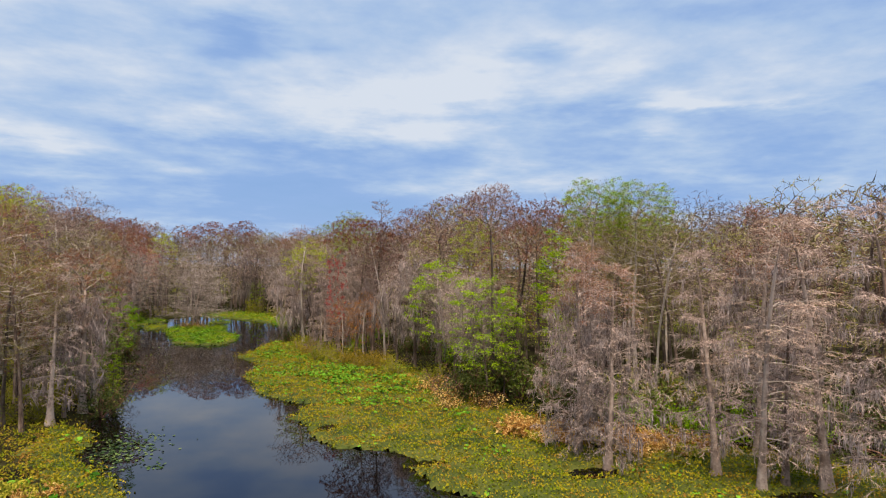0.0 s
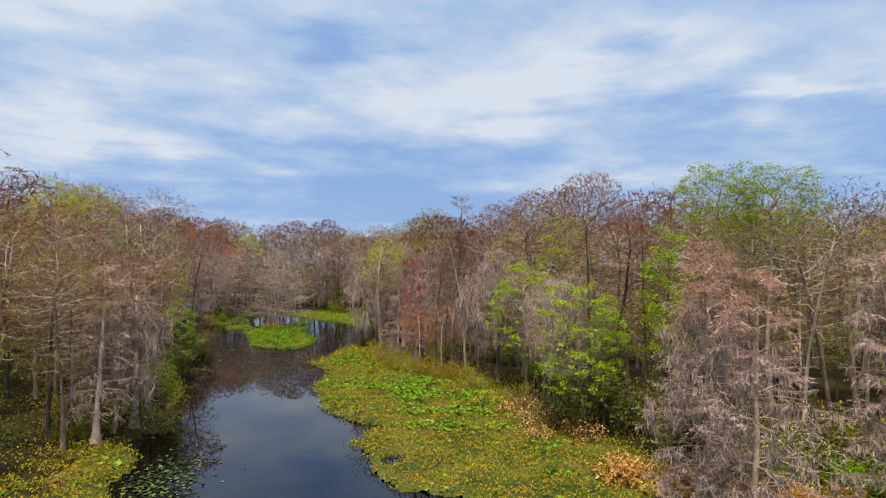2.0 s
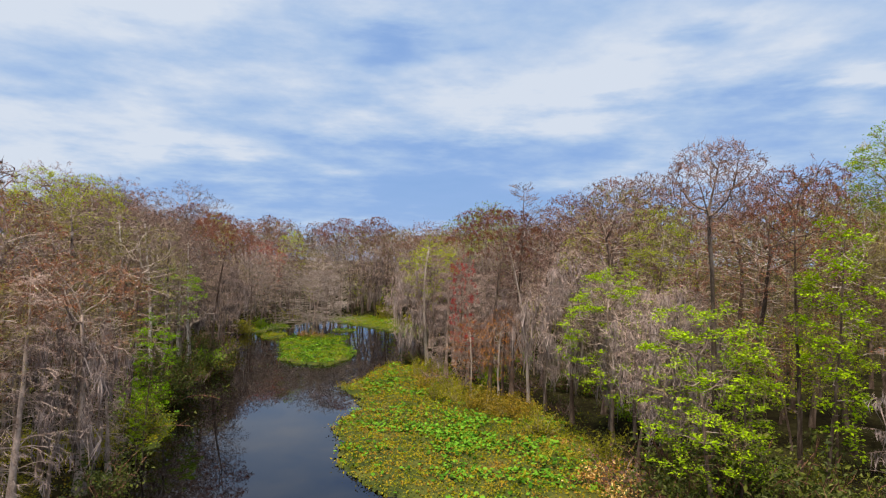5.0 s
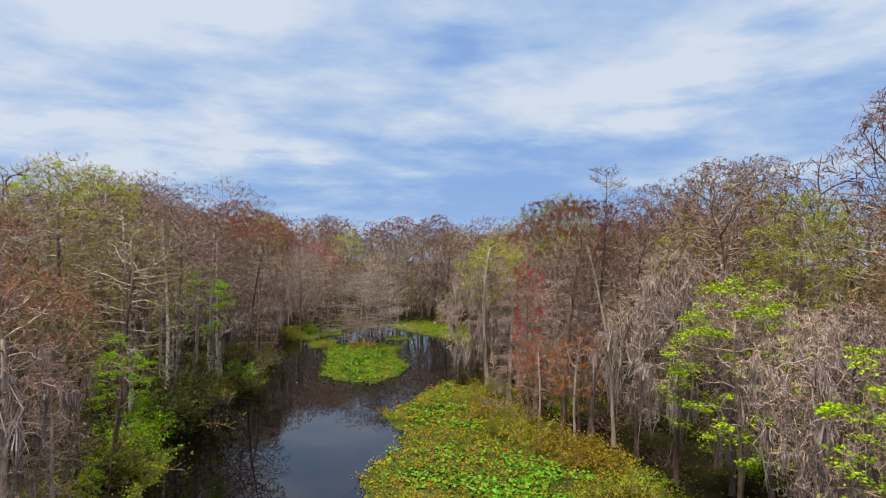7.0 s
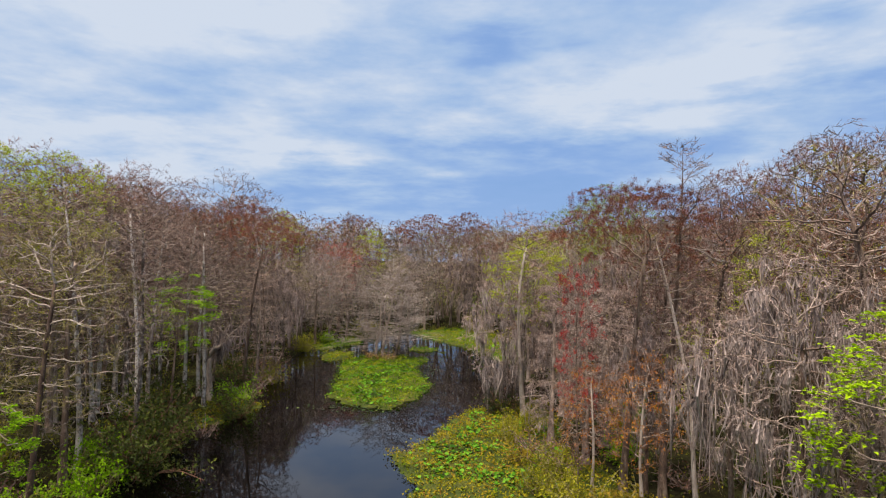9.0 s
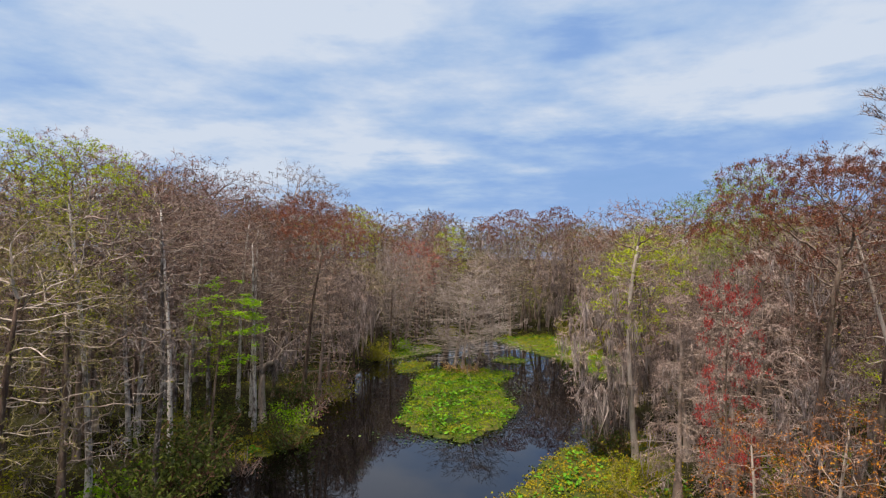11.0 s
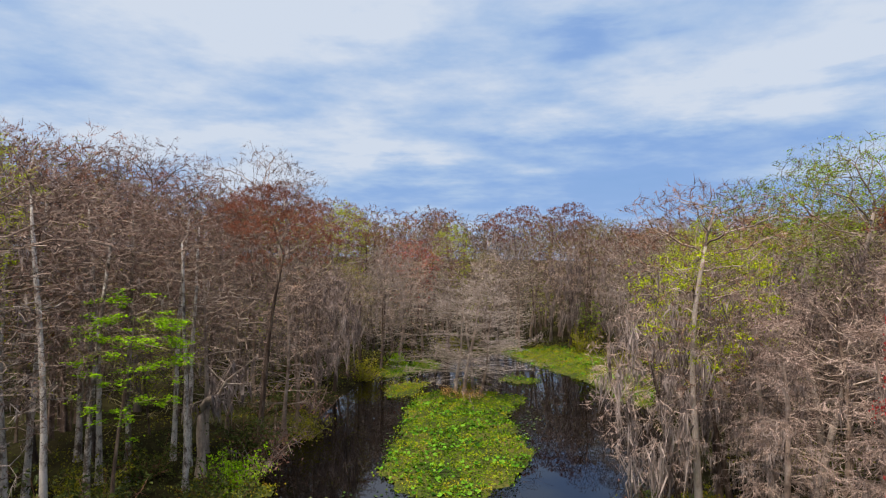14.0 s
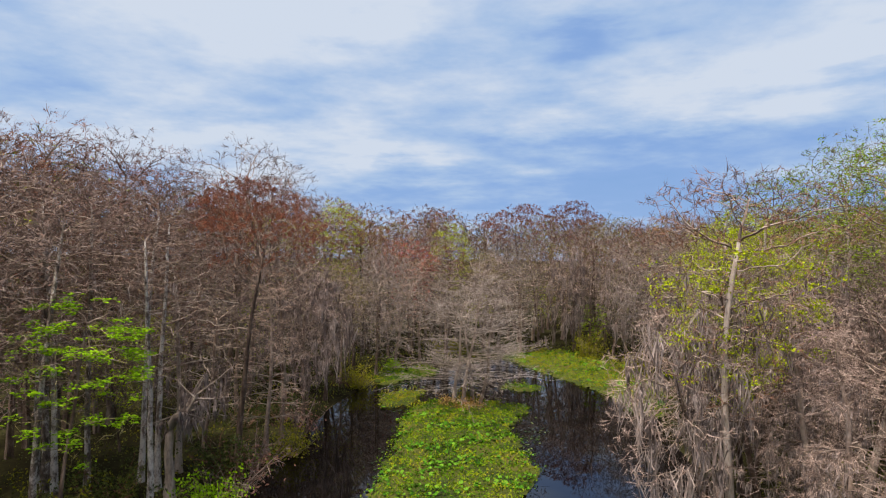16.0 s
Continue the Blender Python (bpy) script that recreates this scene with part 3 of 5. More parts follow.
def tiered(seed, H=14.0, R=0.17, flare=0.1, lo=0.4, top=0.82, n0=9, rise=(0.3, 1.3), reach=None, tiers=9, kids=(4, 4), curl=0.22, upward=0.1, level=0.0, twigs=10, twig=(0.15, 0.35), twig_r=0.007,
           limb=0.42, moss=0.0, moss_len=0.5, moss_zone=(0.1, 0.9), tuft=7, leaves=0.0, leaf=0.11, leaf_zone=(0, 2), leaf_spread=0.12, clump=1.0, sheet=0.6, flat=0.4, wob=0.04):
    """A cypress with a straight leader: tiers of level limbs, shorter towards the top, that branch again and again."""
    rng = np.random.default_rng(seed)
    trunk, h, rad = trunk_line(rng, H * top, 11, (0, 0), wob, R, flare)
    rad = rad * np.clip((1 - h) * 4 + 0.15, 0, 1)
    t = lo + (1 - lo) * (np.repeat(np.arange(tiers), n0 // tiers) + rng.normal(0, 0.12, tiers * (n0 // tiers)) + 0.3) / tiers
    t = np.clip(t, 0.05, 0.99)
    n = len(t)
    spin = rng.uniform(0, 6.28) + np.arange(n) * 2.4 + rng.normal(0, 0.45, n)
    f = (t - lo) / (1 - lo)
    P = np.stack([np.interp(t, h, trunk[:, c]) for c in range(3)], -1)
    D = unit(np.stack([np.cos(spin), np.sin(spin), rise[0] + (rise[1] - rise[0]) * f + rng.normal(0, 0.12, n)], -1))
    L = np.array([reach(v) for v in t]) * rng.uniform(0.65, 1.15, n)
    r = np.minimum(np.interp(t, h, rad) * 0.75, limb * R * (0.45 + 0.55 * L / L.max()))
    wood, fine, mp = [], [], []
    for depth in range(len(kids) + 1):
        steps = (6, 3, 2)[depth]
        pts, d = [P], D
        for k in range(steps):
            d = unit(d + rng.normal(0, curl, d.shape) * [1, 1, 1 - 0.7 * level] + [0, 0, upward])
            pts.append(pts[-1] + d * (L / steps)[:, None])
        pts = np.stack(pts, 1)
        (wood if depth < 2 else fine).append(tubes(pts, r if depth < 2 else np.clip(r, 0.005, 0.011), np.maximum(r * 0.35, 0.004)))
        if moss and depth >= 1:
            m = rng.poisson(moss * L * (1.0 if depth == 1 else 0.7))
            for q in np.nonzero(m)[0]:
                mp.append(along(pts[q], rng.uniform(0.25, 1, m[q])))
        if depth == len(kids):
            ends = pts
            break
        K = kids[depth]
        u = np.clip((np.arange(K)[None] + rng.uniform(0.1, 0.9, (len(P), K))) / K * 0.8 + 0.22, 0, 1)
        u[:, -1] = 1.0
        at = np.stack([along(pts[q], u[q]) for q in range(len(P))])
        axis = unit(np.stack([along(pts[q], np.minimum(1, u[q] + 0.12)) - along(pts[q], np.maximum(0, u[q] - 0.12)) for q in range(len(P))]))
        side = unit(np.cross(axis, rng.normal(0, 1, axis.shape)))
        across = unit(np.cross(axis, [0, 0, 1.0])) * np.where((np.arange(K)[None, :, None] + np.arange(len(P))[:, None, None]) % 2, 1.0, -1.0)
        side = unit(side * (1 - level) + across * level)
        swing = np.tan(np.radians(rng.uniform(22, 58, u.shape)))[..., None]
        D = unit(axis + side * swing + [0, 0, upward * 1.5]).reshape(-1, 3)
        L = np.maximum(0.35, (L[:, None] * (0.72 - 0.3 * u) * rng.uniform(0.65, 1.25, u.shape))).ravel()
        r = np.maximum(0.006, (r[:, None] * (1 - 0.6 * u) * 0.62).ravel())
        P = at.reshape(-1, 3)
    w = rng.uniform(0.05, 1.0, (len(ends), twigs))
    base = np.stack([along(ends[k], w[k]) for k in range(len(ends))]).reshape(-1, 3)
    dirs = np.repeat(unit(ends[:, -1] - ends[:, 0]), twigs, axis=0)
    dirs = unit(dirs * 0.9 + rng.normal(0, 0.5, dirs.shape) * [1, 1, 1 - 0.5 * level] + [0, 0, upward * 1.5])
    tip = base + dirs * rng.uniform(*twig, (len(base), 1))
    fine.append(slivers(base, tip, np.full(len(base), twig_r), rng))
    out = {"trunk": tube(trunk, rad, 8), "branches": cat(wood), "twigs": cat(fine)}
    return clothe_tree(rng, H, out, np.concatenate(mp) if mp else [], ends[:, -1], unit(ends[:, -1] - ends[:, 0]) , moss_len, moss_zone, tuft, leaves, leaf, leaf_zone, leaf_spread, clump, sheet, flat)


def grow(seed, H=14.0, R=0.16, flare=0.1, lo=0.3, top=0.7, wide=4.0, zc=0.6, deep=0.4, lobes=8, lobe=0.42, flatten=0.6, fill=0.45, n=2600, step=0.26, kill=1.0, wiggle=0.22, upward=0.06, tip_r=0.0055, thick=0.012, power=2.12, twigs=7, twig=(0.14, 0.42), twig_r=0.0085, moss=0.0, moss_len=0.5,
         moss_zone=(0.1, 0.9), tuft=7, leaves=0.0, leaf=0.07, leaf_zone=(0, 2), leaf_spread=0.1, clump=1.0, sheet=0.6, flat=0.4, lean=(0, 0), wob=0.04, sides=4):
    """A forking tree that grows towards the light: limbs divide until they reach every part of a crown made of several domed lobes."""
    rng = np.random.default_rng(seed)
    length = H * top
    trunk, h, rad = trunk_line(rng, length, max(5, int(length / 1.1)), lean, wob, R, flare)
    mid = np.array([*trunk[-1][:2] * 0.7, zc * H])
    up, down = H * (1 - zc), H * deep
    # the places that the branches seek: domed lobes round the crown, and a looser filling
    seek = []
    for k in range(lobes):
        az, el = k * 2.4 + rng.normal(0, 0.3), math.asin(np.clip(-0.15 + 1.1 * (k + 0.5) / lobes, -1, 1))
        c = mid + np.array([math.cos(az) * math.cos(el) * wide, math.sin(az) * math.cos(el) * wide, math.sin(el) * (up if el > 0 else down)]) * rng.uniform(0.62, 0.82)
        d = unit(rng.normal(0, 1, (int(n * (1 - fill) / lobes), 3)))
        d[:, 2] = np.abs(d[:, 2]) * 1.2 - 0.2
        seek.append(c + d * rng.uniform(0.6, 1.0, (len(d), 1)) * wide * lobe * rng.uniform(0.8, 1.25) * [1, 1, flatten])
    d = unit(rng.normal(0, 1, (int(n * fill), 3)))
    d *= rng.uniform(0.3, 1.0, (len(d), 1)) ** 0.5
    seek.append(mid + d * np.stack([np.full(len(d), wide), np.full(len(d), wide), np.where(d[:, 2] > 0, up, down)], -1) * 0.92)
    seek = np.concatenate(seek)
    seek = seek[seek[:, 2] > lo * H * 0.7]
    # the upper trunk is where the limbs start
    first = along(trunk, np.linspace(0, 1, int(length / step)))
    first = first[first[:, 2] > lo * H]
    P, parent = [*first], [k - 1 for k in range(len(first))]
    D = [np.array([0.0, 0, 1])] * len(P)
    dist = np.linalg.norm(seek[:, None] - first[None], axis=2)
    near, dist, stale = dist.argmin(1), dist.min(1), np.zeros(len(seek), int)
    for _ in range(70):
        if not len(seek):
            break
        node, where = np.unique(near, return_inverse=True)
        pull = np.zeros((len(node), 3))
        np.add.at(pull, where, unit(seek - np.array(P)[near]))
        d = unit(unit(pull) + np.array(D)[node] * 0.35 + rng.normal(0, wiggle, pull.shape) + [0, 0, upward])
        fresh = np.array(P)[node] + d * step * rng.uniform(0.85, 1.15, (len(node), 1))
        start = len(P)
        P.extend(fresh), parent.extend(node.tolist()), D.extend(d)
        far_off = np.linalg.norm(seek[:, None] - fresh[None], axis=2)
        k, best = far_off.argmin(1), far_off.min(1)
        stale = np.where(best < dist - 0.02, 0, stale + 1)
        near, dist = np.where(best < dist, start + k, near), np.minimum(best, dist)
        alive = (dist > step * kill) & (stale < 3)
        seek, near, dist, stale = seek[alive], near[alive], dist[alive], stale[alive]
    P, D, parent = np.array(P), np.array(D), np.array(parent)
    # thickness from the number of tips that each limb carries
    area, count = np.zeros(len(P)), np.zeros(len(P), int)
    for k in range(len(P) - 1, -1, -1):
        area[k] = area[k] if count[k] else tip_r ** power
        if parent[k] >= 0:
            area[parent[k]] += area[k]
            count[parent[k]] += 1
    r = area ** (1 / power)
    edge = np.arange(len(first), len(P))
    a, b = P[parent[edge]], P[edge]
    r0, r1 = np.minimum(r[parent[edge]], r[edge] * 1.35), r[edge]
    heavy = r1 > thick
    line = np.stack([a, b + (b - a) * 0.06], 1)
    wood = tubes(line[heavy], r0[heavy], r1[heavy], sides) if heavy.any() else (np.zeros((0, 3)), np.zeros((0, 3), int))
    thin = line[~heavy]
    across = unit(np.cross(thin[:, 1] - thin[:, 0], rng.normal(0, 1, (len(thin), 3))))
    w0, w1 = r0[~heavy][:, None] * across, r1[~heavy][:, None] * across
    ribbon = np.stack([thin[:, 0] - w0, thin[:, 0] + w0, thin[:, 1] + w1, thin[:, 1] - w1], 1).reshape(-1, 3)
    ribbon_f = (np.arange(len(thin))[:, None, None] * 4 + np.array([[0, 1, 2], [0, 2, 3]])[None]).reshape(-1, 3)
    tips = np.nonzero((count == 0) & (np.arange(len(P)) >= len(first)))[0]
    at, way = np.repeat(P[tips], twigs, axis=0), np.repeat(D[tips], twigs, axis=0)
    base = at - way * step * rng.uniform(0, 0.9, (len(at), 1))
    way = unit(way * 0.8 + rng.normal(0, 0.45, way.shape) + [0, 0, 0.15])
    fine = slivers(base, base + way * rng.uniform(*twig, (len(at), 1)), np.full(len(at), twig_r), rng)
    out = {"trunk": tube(trunk, np.maximum(rad, np.interp(trunk[:, 2], first[:, 2], r[:len(first)]) * 0.9), 8 if sides > 3 else 4), "branches": wood, "twigs": cat([(ribbon, ribbon_f), fine])}
    hang = edge[(r1 > 0.008) & (r1 < 0.05)] if moss else []
    mp = P[hang][rng.uniform(0, 1, len(hang)) < moss] if moss else []
    return clothe_tree(rng, H, out, mp, P[tips], D[tips], moss_len, moss_zone, tuft, leaves, leaf, leaf_zone, leaf_spread, clump, sheet, flat)


SPECIES = {}


def species(key, name, label, mats, variants, make=None, **how):
    """Registers a kind of tree: its meshes are built once for each variant and shared."""
    protos, top = [], 0.0
    for seed in variants:
        raw = make(seed, **how)
        top += np.percentile(raw["twigs"][0][:, 2], 99.5)
        protos.append({k: solid(name + "_" + k, *raw[k], mats.get(k, mats["trunk"] if mats["trunk"] is bark_dark else bark_limb), smooth=k == "trunk") for k in raw})
    SPECIES[key] = (name, label, top / len(variants), protos)


TREES = []


def tree(key, x, y, h, turn=None, label="", variant=None, wide=1.0, z=None):
    name, said, natural, protos = SPECIES[key]
    rng = random.Random(int(x * 131 + y * 977))
    root = new(name)
    root.empty_display_size = 0.3
    s = h / natural
    turn = rng.uniform(0, 360) if turn is None else turn
    base = float(ground_z(x, y)[0]) if z is None else z
    root.matrix_world = pose(x, y, max(base, -0.2), 0, 0, turn) @ Matrix.Diagonal((s * wide, s * wide, s, 1))
    tagged(root, label or said, "tree", said.split(",")[0] + "s")
    for k, me in protos[rng.randrange(len(protos)) if variant is None else variant].items():
        piece = part({"twigs": "twig_spray", "trunk": "trunk", "branches": "branchwork", "moss": "moss_drape", "leaves": "foliage"}[k], me, root)
        if k != "trunk":
            tagged(piece, kind="stuff")
    TREES.append((x, y))
    return root


G = dict(trunk=bark_limb, branches=bark_limb, twigs=twig_pale, moss=moss_grey)


def cone(a, b, low=0.35):
    return lambda t: (a + b * (1 - t) ** 0.7) * min(1, low + t * 2.0)


species("moss_cypress", "cypress_tree", "slender grey cypress hung with long grey moss, flared base", dict(G, twigs=twig_blush), (1, 2, 3), make=tiered, H=12, R=0.17, flare=0.42, lo=0.2, top=0.95, n0=54, tiers=9, reach=cone(0.3, 2.0), rise=(0.15, 0.8), curl=0.16, upward=-0.07,
        level=0.7, kids=(5, 3), twigs=9, limb=0.2, moss=0.5, moss_len=0.62, moss_zone=(0.05, 0.8), tuft=9)
species("rusty_cypress", "cypress_tree", "mossy grey cypress with rusty brown top, flared base", dict(G, twigs=twig_blush, leaves=tuft_rust), (4, 5), make=tiered, H=12, R=0.17, flare=0.42, lo=0.16, top=0.95, n0=66, tiers=11, reach=cone(0.7, 2.1, 0.55), rise=(0.15, 0.9), curl=0.18, upward=-0.07,
        level=0.65, kids=(5, 3), twigs=9, limb=0.2, moss=0.72, moss_len=0.74, moss_zone=(0.05, 0.74), tuft=10, leaves=8, leaf=0.06, leaf_zone=(0.66, 2))
species("open_cypress", "cypress_tree", "pale bare cypress with long layered branches", dict(G, branches=bark_pale), (6, 7), make=tiered, H=13, R=0.16, flare=0.3, lo=0.22, top=0.95, n0=36, tiers=12, reach=cone(0.4, 2.6), rise=(0.15, 0.7), curl=0.18, upward=-0.05,
        level=0.85, kids=(5, 3), twigs=8, limb=0.22, moss=0.16, moss_len=0.45, moss_zone=(0.05, 0.75))
species("isle_cypress", "cypress_tree", "wide grey cypress with layered mossy branches on plant island", dict(G, twigs=twig_silver, branches=bark_pale), (8, 17), make=tiered, H=11, R=0.13, flare=0.12, lo=0.22, top=0.93, n0=36, tiers=9, reach=cone(1.5, 3.4, 0.6), rise=(0.1, 0.5), curl=0.22, upward=0.0,
        level=0.8, kids=(5, 4), twigs=9, limb=0.27, moss=0.1, moss_len=0.5, moss_zone=(0.1, 0.6), wob=0.05)
species("spire", "cypress_tree", "tall thin cypress with small tiered grey head", dict(G, trunk=bark_grey, branches=twig_ash, twigs=twig_grey), (15,), make=tiered, H=17, R=0.17, flare=0.2, lo=0.72, top=0.95, n0=24, tiers=8, reach=lambda t: 0.5 + 1.45 * min(1 - t, 0.16) / 0.16, rise=(0.05, 0.4), curl=0.2,
        upward=0.03, level=0.85, kids=(4, 3), twigs=10)
F = dict(G, trunk=bark_grey, branches=bark_grey, twigs=twig_brown, leaves=tuft_brown)
species("flat_cypress", "flat_topped_cypress", "tall flat-topped cypress with rusty brown crown", F, (9, 10, 11), make=grow, H=16, R=0.22, flare=0.2, lo=0.58, top=0.8, wide=4.2, zc=0.8, deep=0.16, lobes=9, flatten=0.4, fill=0.3, n=2560, moss=0.06, moss_len=0.7, leaves=12, leaf=0.078, leaf_spread=0.08, leaf_zone=(0.7, 2))
species("vase_cypress", "flat_topped_cypress", "tall bare vase-shaped cypress with thin brown crown", dict(F, trunk=bark_dark, twigs=twig_mauve, leaves=tuft_mauve), (12,), make=grow, H=16, R=0.2, flare=0.2, lo=0.66, top=0.8, wide=2.2, zc=0.85, deep=0.14, lobes=9, flatten=0.8, fill=0.35, n=4600, step=0.22,
        wiggle=0.14, upward=0.1, leaves=8, leaf=0.055, leaf_spread=0.06)
species("umbrella_cypress", "flat_topped_cypress", "broad umbrella-crowned cypress, dense rusty brown top, mossy below", F, (13, 14), make=grow, H=16, R=0.25, flare=0.25, lo=0.5, top=0.75, wide=4.6, zc=0.8, deep=0.2, lobes=11, flatten=0.35, fill=0.3, n=3040, moss=0.14, moss_len=0.8, moss_zone=(0.1, 0.8),
        leaves=42, leaf=0.06, leaf_spread=0.085, leaf_zone=(0.7, 2))
species("rust_flat", "cypress_tree", "grey cypress with flat rust-brown crown and pale spreading limbs", dict(G, branches=bark_pale, twigs=twig_brown, leaves=tuft_rust), (73,), make=grow, H=11, R=0.2, flare=0.3, lo=0.3, top=0.72, wide=3.0, zc=0.76, deep=0.35, lobes=9, flatten=0.35, fill=0.4, n=2800,
        moss=0.3, moss_len=0.7, moss_zone=(0.1, 0.62), leaves=9, leaf=0.055, leaf_spread=0.07, leaf_zone=(0.66, 2))
B = dict(trunk=bark_grey, branches=bark_limb, twigs=twig_grey, moss=moss_grey)
C = dict(make=grow, H=14, R=0.16, flare=0.1, lo=0.26, top=0.74, wide=3.6, zc=0.66, deep=0.42, wob=0.05)
for key, limb_mat, twig_mat, leaf_mat, said, seeds, leafy in (("bare", bark_limb, twig_grey, None, "bare grey swamp tree with domed crown of fine twigs", (20, 21, 22), 0), ("mauve", bark_grey, twig_mauve, tuft_mauve, "bare tree with reddish-brown buds and fine twigs", (23, 24, 25), 5),
                                                              ("olive", bark_pale, twig_olive, leaf_olive, "thin tree with olive-green spring buds", (26, 27, 28), 4), ("rusty", bark_limb, twig_brown, tuft_brown, "tree with rusty brown crown", (29, 30), 7)):
    species(key, "swamp_tree", said, dict(B, branches=limb_mat, twigs=twig_mat, leaves=leaf_mat, trunk=bark_dark if key in ("mauve", "rusty") else bark_grey), seeds, **dict(C, moss=0.05 if key == "bare" else 0.0, moss_zone=(0.1, 0.6), leaves=leafy, leaf=0.068, leaf_spread=0.1, flat=0.2))
species("pole", "swamp_tree", "straight tree with pale mottled bare trunk and high thin crown", dict(B, trunk=bark_mottled, leaves=tuft_mauve), (37, 38, 39), **dict(C, H=15, lo=0.36, top=0.85, wide=3.2, zc=0.7, wob=0.025, moss=0.06, moss_zone=(0.1, 0.75), leaves=2.5, leaf=0.055))
species("bank_bare", "swamp_tree", "bare ash-grey tree with low spreading branches at the water", dict(B, twigs=twig_ash, leaves=leaf_olive), (70, 71, 72), **dict(C, H=11, R=0.15, lo=0.12, top=0.7, wide=3.9, zc=0.52, deep=0.44, lobes=12, lobe=0.34, flatten=0.4, n=3040, upward=0.0, wiggle=0.28, moss=0.07, moss_len=0.6,
        moss_zone=(0.08, 0.6), leaves=0.8))
species("white_trunk", "tall_pale_tree", "tall leaning tree with pale bare trunk", dict(B, trunk=bark_pale, branches=bark_pale, leaves=leaf_olive), (31,), **dict(C, H=13, R=0.11, lo=0.42, top=0.9, wide=2.1, zc=0.74, deep=0.3, n=1040, wiggle=0.3, leaves=1.5))
species("white_limb", "tall_pale_tree", "bare tree with long crooked whitish limbs", dict(B, trunk=bark_pale, branches=bark_pale), (74, 75), **dict(C, H=11, R=0.15, lo=0.2, top=0.72, wide=3.6, zc=0.6, deep=0.42, lobes=12, n=1300, wiggle=0.36, upward=0.0))
species("mossy_bare", "mossy_tree", "bare grey tree heavily draped with hanging moss", dict(B, twigs=twig_blush), (32, 33, 34), **dict(C, H=11, R=0.14, lo=0.16, top=0.68, wide=3.2, zc=0.56, deep=0.4, lobes=10, lobe=0.36, flatten=0.5, n=2400, upward=-0.06, wiggle=0.3, moss=0.17, moss_len=1.75, tuft=18, moss_zone=(0.1, 0.92), wob=0.08))
species("pale_mossy", "mossy_tree", "tall pale-trunked tree with brown crown and hanging moss", dict(B, trunk=bark_pale, twigs=twig_brown, leaves=leaf_yellow), (35, 36), **dict(C, H=15, R=0.2, lo=0.3, top=0.8, wide=3.6, zc=0.78, deep=0.42, lobes=10, flatten=0.4, n=2880, wiggle=0.26, moss=0.3, moss_len=0.9, moss_zone=(0.2, 0.74),
        leaves=12, leaf=0.1, leaf_spread=0.18, clump=0.4, sheet=0.4, leaf_zone=(0.46, 0.78)))
species("sapling", "green_tree", "slim understory tree in fresh yellow-green leaf", dict(B, branches=bark_dark, twigs=twig_olive, leaves=leaf_yellow), (54, 55, 56), make=grow, H=7, R=0.06, flare=0.03, lo=0.3, top=0.8, wide=1.7, zc=0.6, deep=0.35, n=720, twigs=4, leaves=9, leaf=0.1, leaf_spread=0.16, clump=0.7, flat=0.5)
L = dict(B, twigs=twig_olive, leaves=leaf_green)
species("bright", "green_tree", "small tree in bright fresh green leaf", L, (40, 41), make=grow, H=9, R=0.11, flare=0.05, lo=0.2, top=0.7, wide=2.5, zc=0.55, deep=0.42, lobes=13, lobe=0.34, flatten=0.35, fill=0.25, n=1680, wiggle=0.3, twigs=3, leaves=15, leaf=0.135, leaf_spread=0.14, clump=0.7, sheet=0.35, flat=0.8, wob=0.07)
species("bright_high", "green_tree", "young tree with layered bright green leaves above bare stem", dict(L, leaves=leaf_fresh), (48,), make=grow, H=9, R=0.09, flare=0.05, lo=0.36, top=0.85, wide=2.3, zc=0.66, deep=0.36, lobes=15, lobe=0.3, flatten=0.22, fill=0.15, n=1300, wiggle=0.25, upward=0.0, twigs=3, leaves=15, leaf=0.15, leaf_spread=0.14, clump=0.6,
        sheet=0.25, flat=0.9, wob=0.06)
species("bright_narrow", "green_tree", "narrow young tree in bright green leaf", L, (42, 43), make=grow, H=9, R=0.09, flare=0.05, lo=0.22, top=0.85, wide=1.55, zc=0.55, deep=0.42, lobes=13, lobe=0.38, flatten=0.45, fill=0.25, n=1200, wiggle=0.3, twigs=3, leaves=17, leaf=0.14, leaf_spread=0.15, clump=0.75, sheet=0.4, flat=0.8, wob=0.06)
species("green_crown", "green_tree", "tall tree with pale green spring crown", dict(L, trunk=bark_pale), (44, 45), **dict(C, H=16, R=0.18, lo=0.58, top=0.82, wide=2.7, zc=0.85, deep=0.17, lobes=12, lobe=0.42, n=2080, leaves=19, leaf=0.1, leaf_spread=0.15, clump=0.6, sheet=0.4, flat=0.7))
species("green_tips", "green_tree", "tall pale tree with thin green spring tips", dict(L, trunk=bark_pale), (46, 47), **dict(C, H=16, R=0.18, lo=0.5, top=0.78, wide=2.9, zc=0.76, deep=0.28, lobes=12, lobe=0.36, n=2080, leaves=8, leaf=0.1, leaf_spread=0.15, clump=0.7, sheet=0.4, flat=0.7))
species("yellow_crown", "green_tree", "tall tree with thin yellow-green spring leaves", dict(B, branches=bark_pale, twigs=twig_olive, leaves=leaf_yellow), (46, 47), **dict(C, H=16, R=0.18, lo=0.4, top=0.76, wide=3.1, zc=0.7, deep=0.35, n=2240, leaves=19, leaf=0.088, leaf_spread=0.14, clump=0.65, flat=0.5))
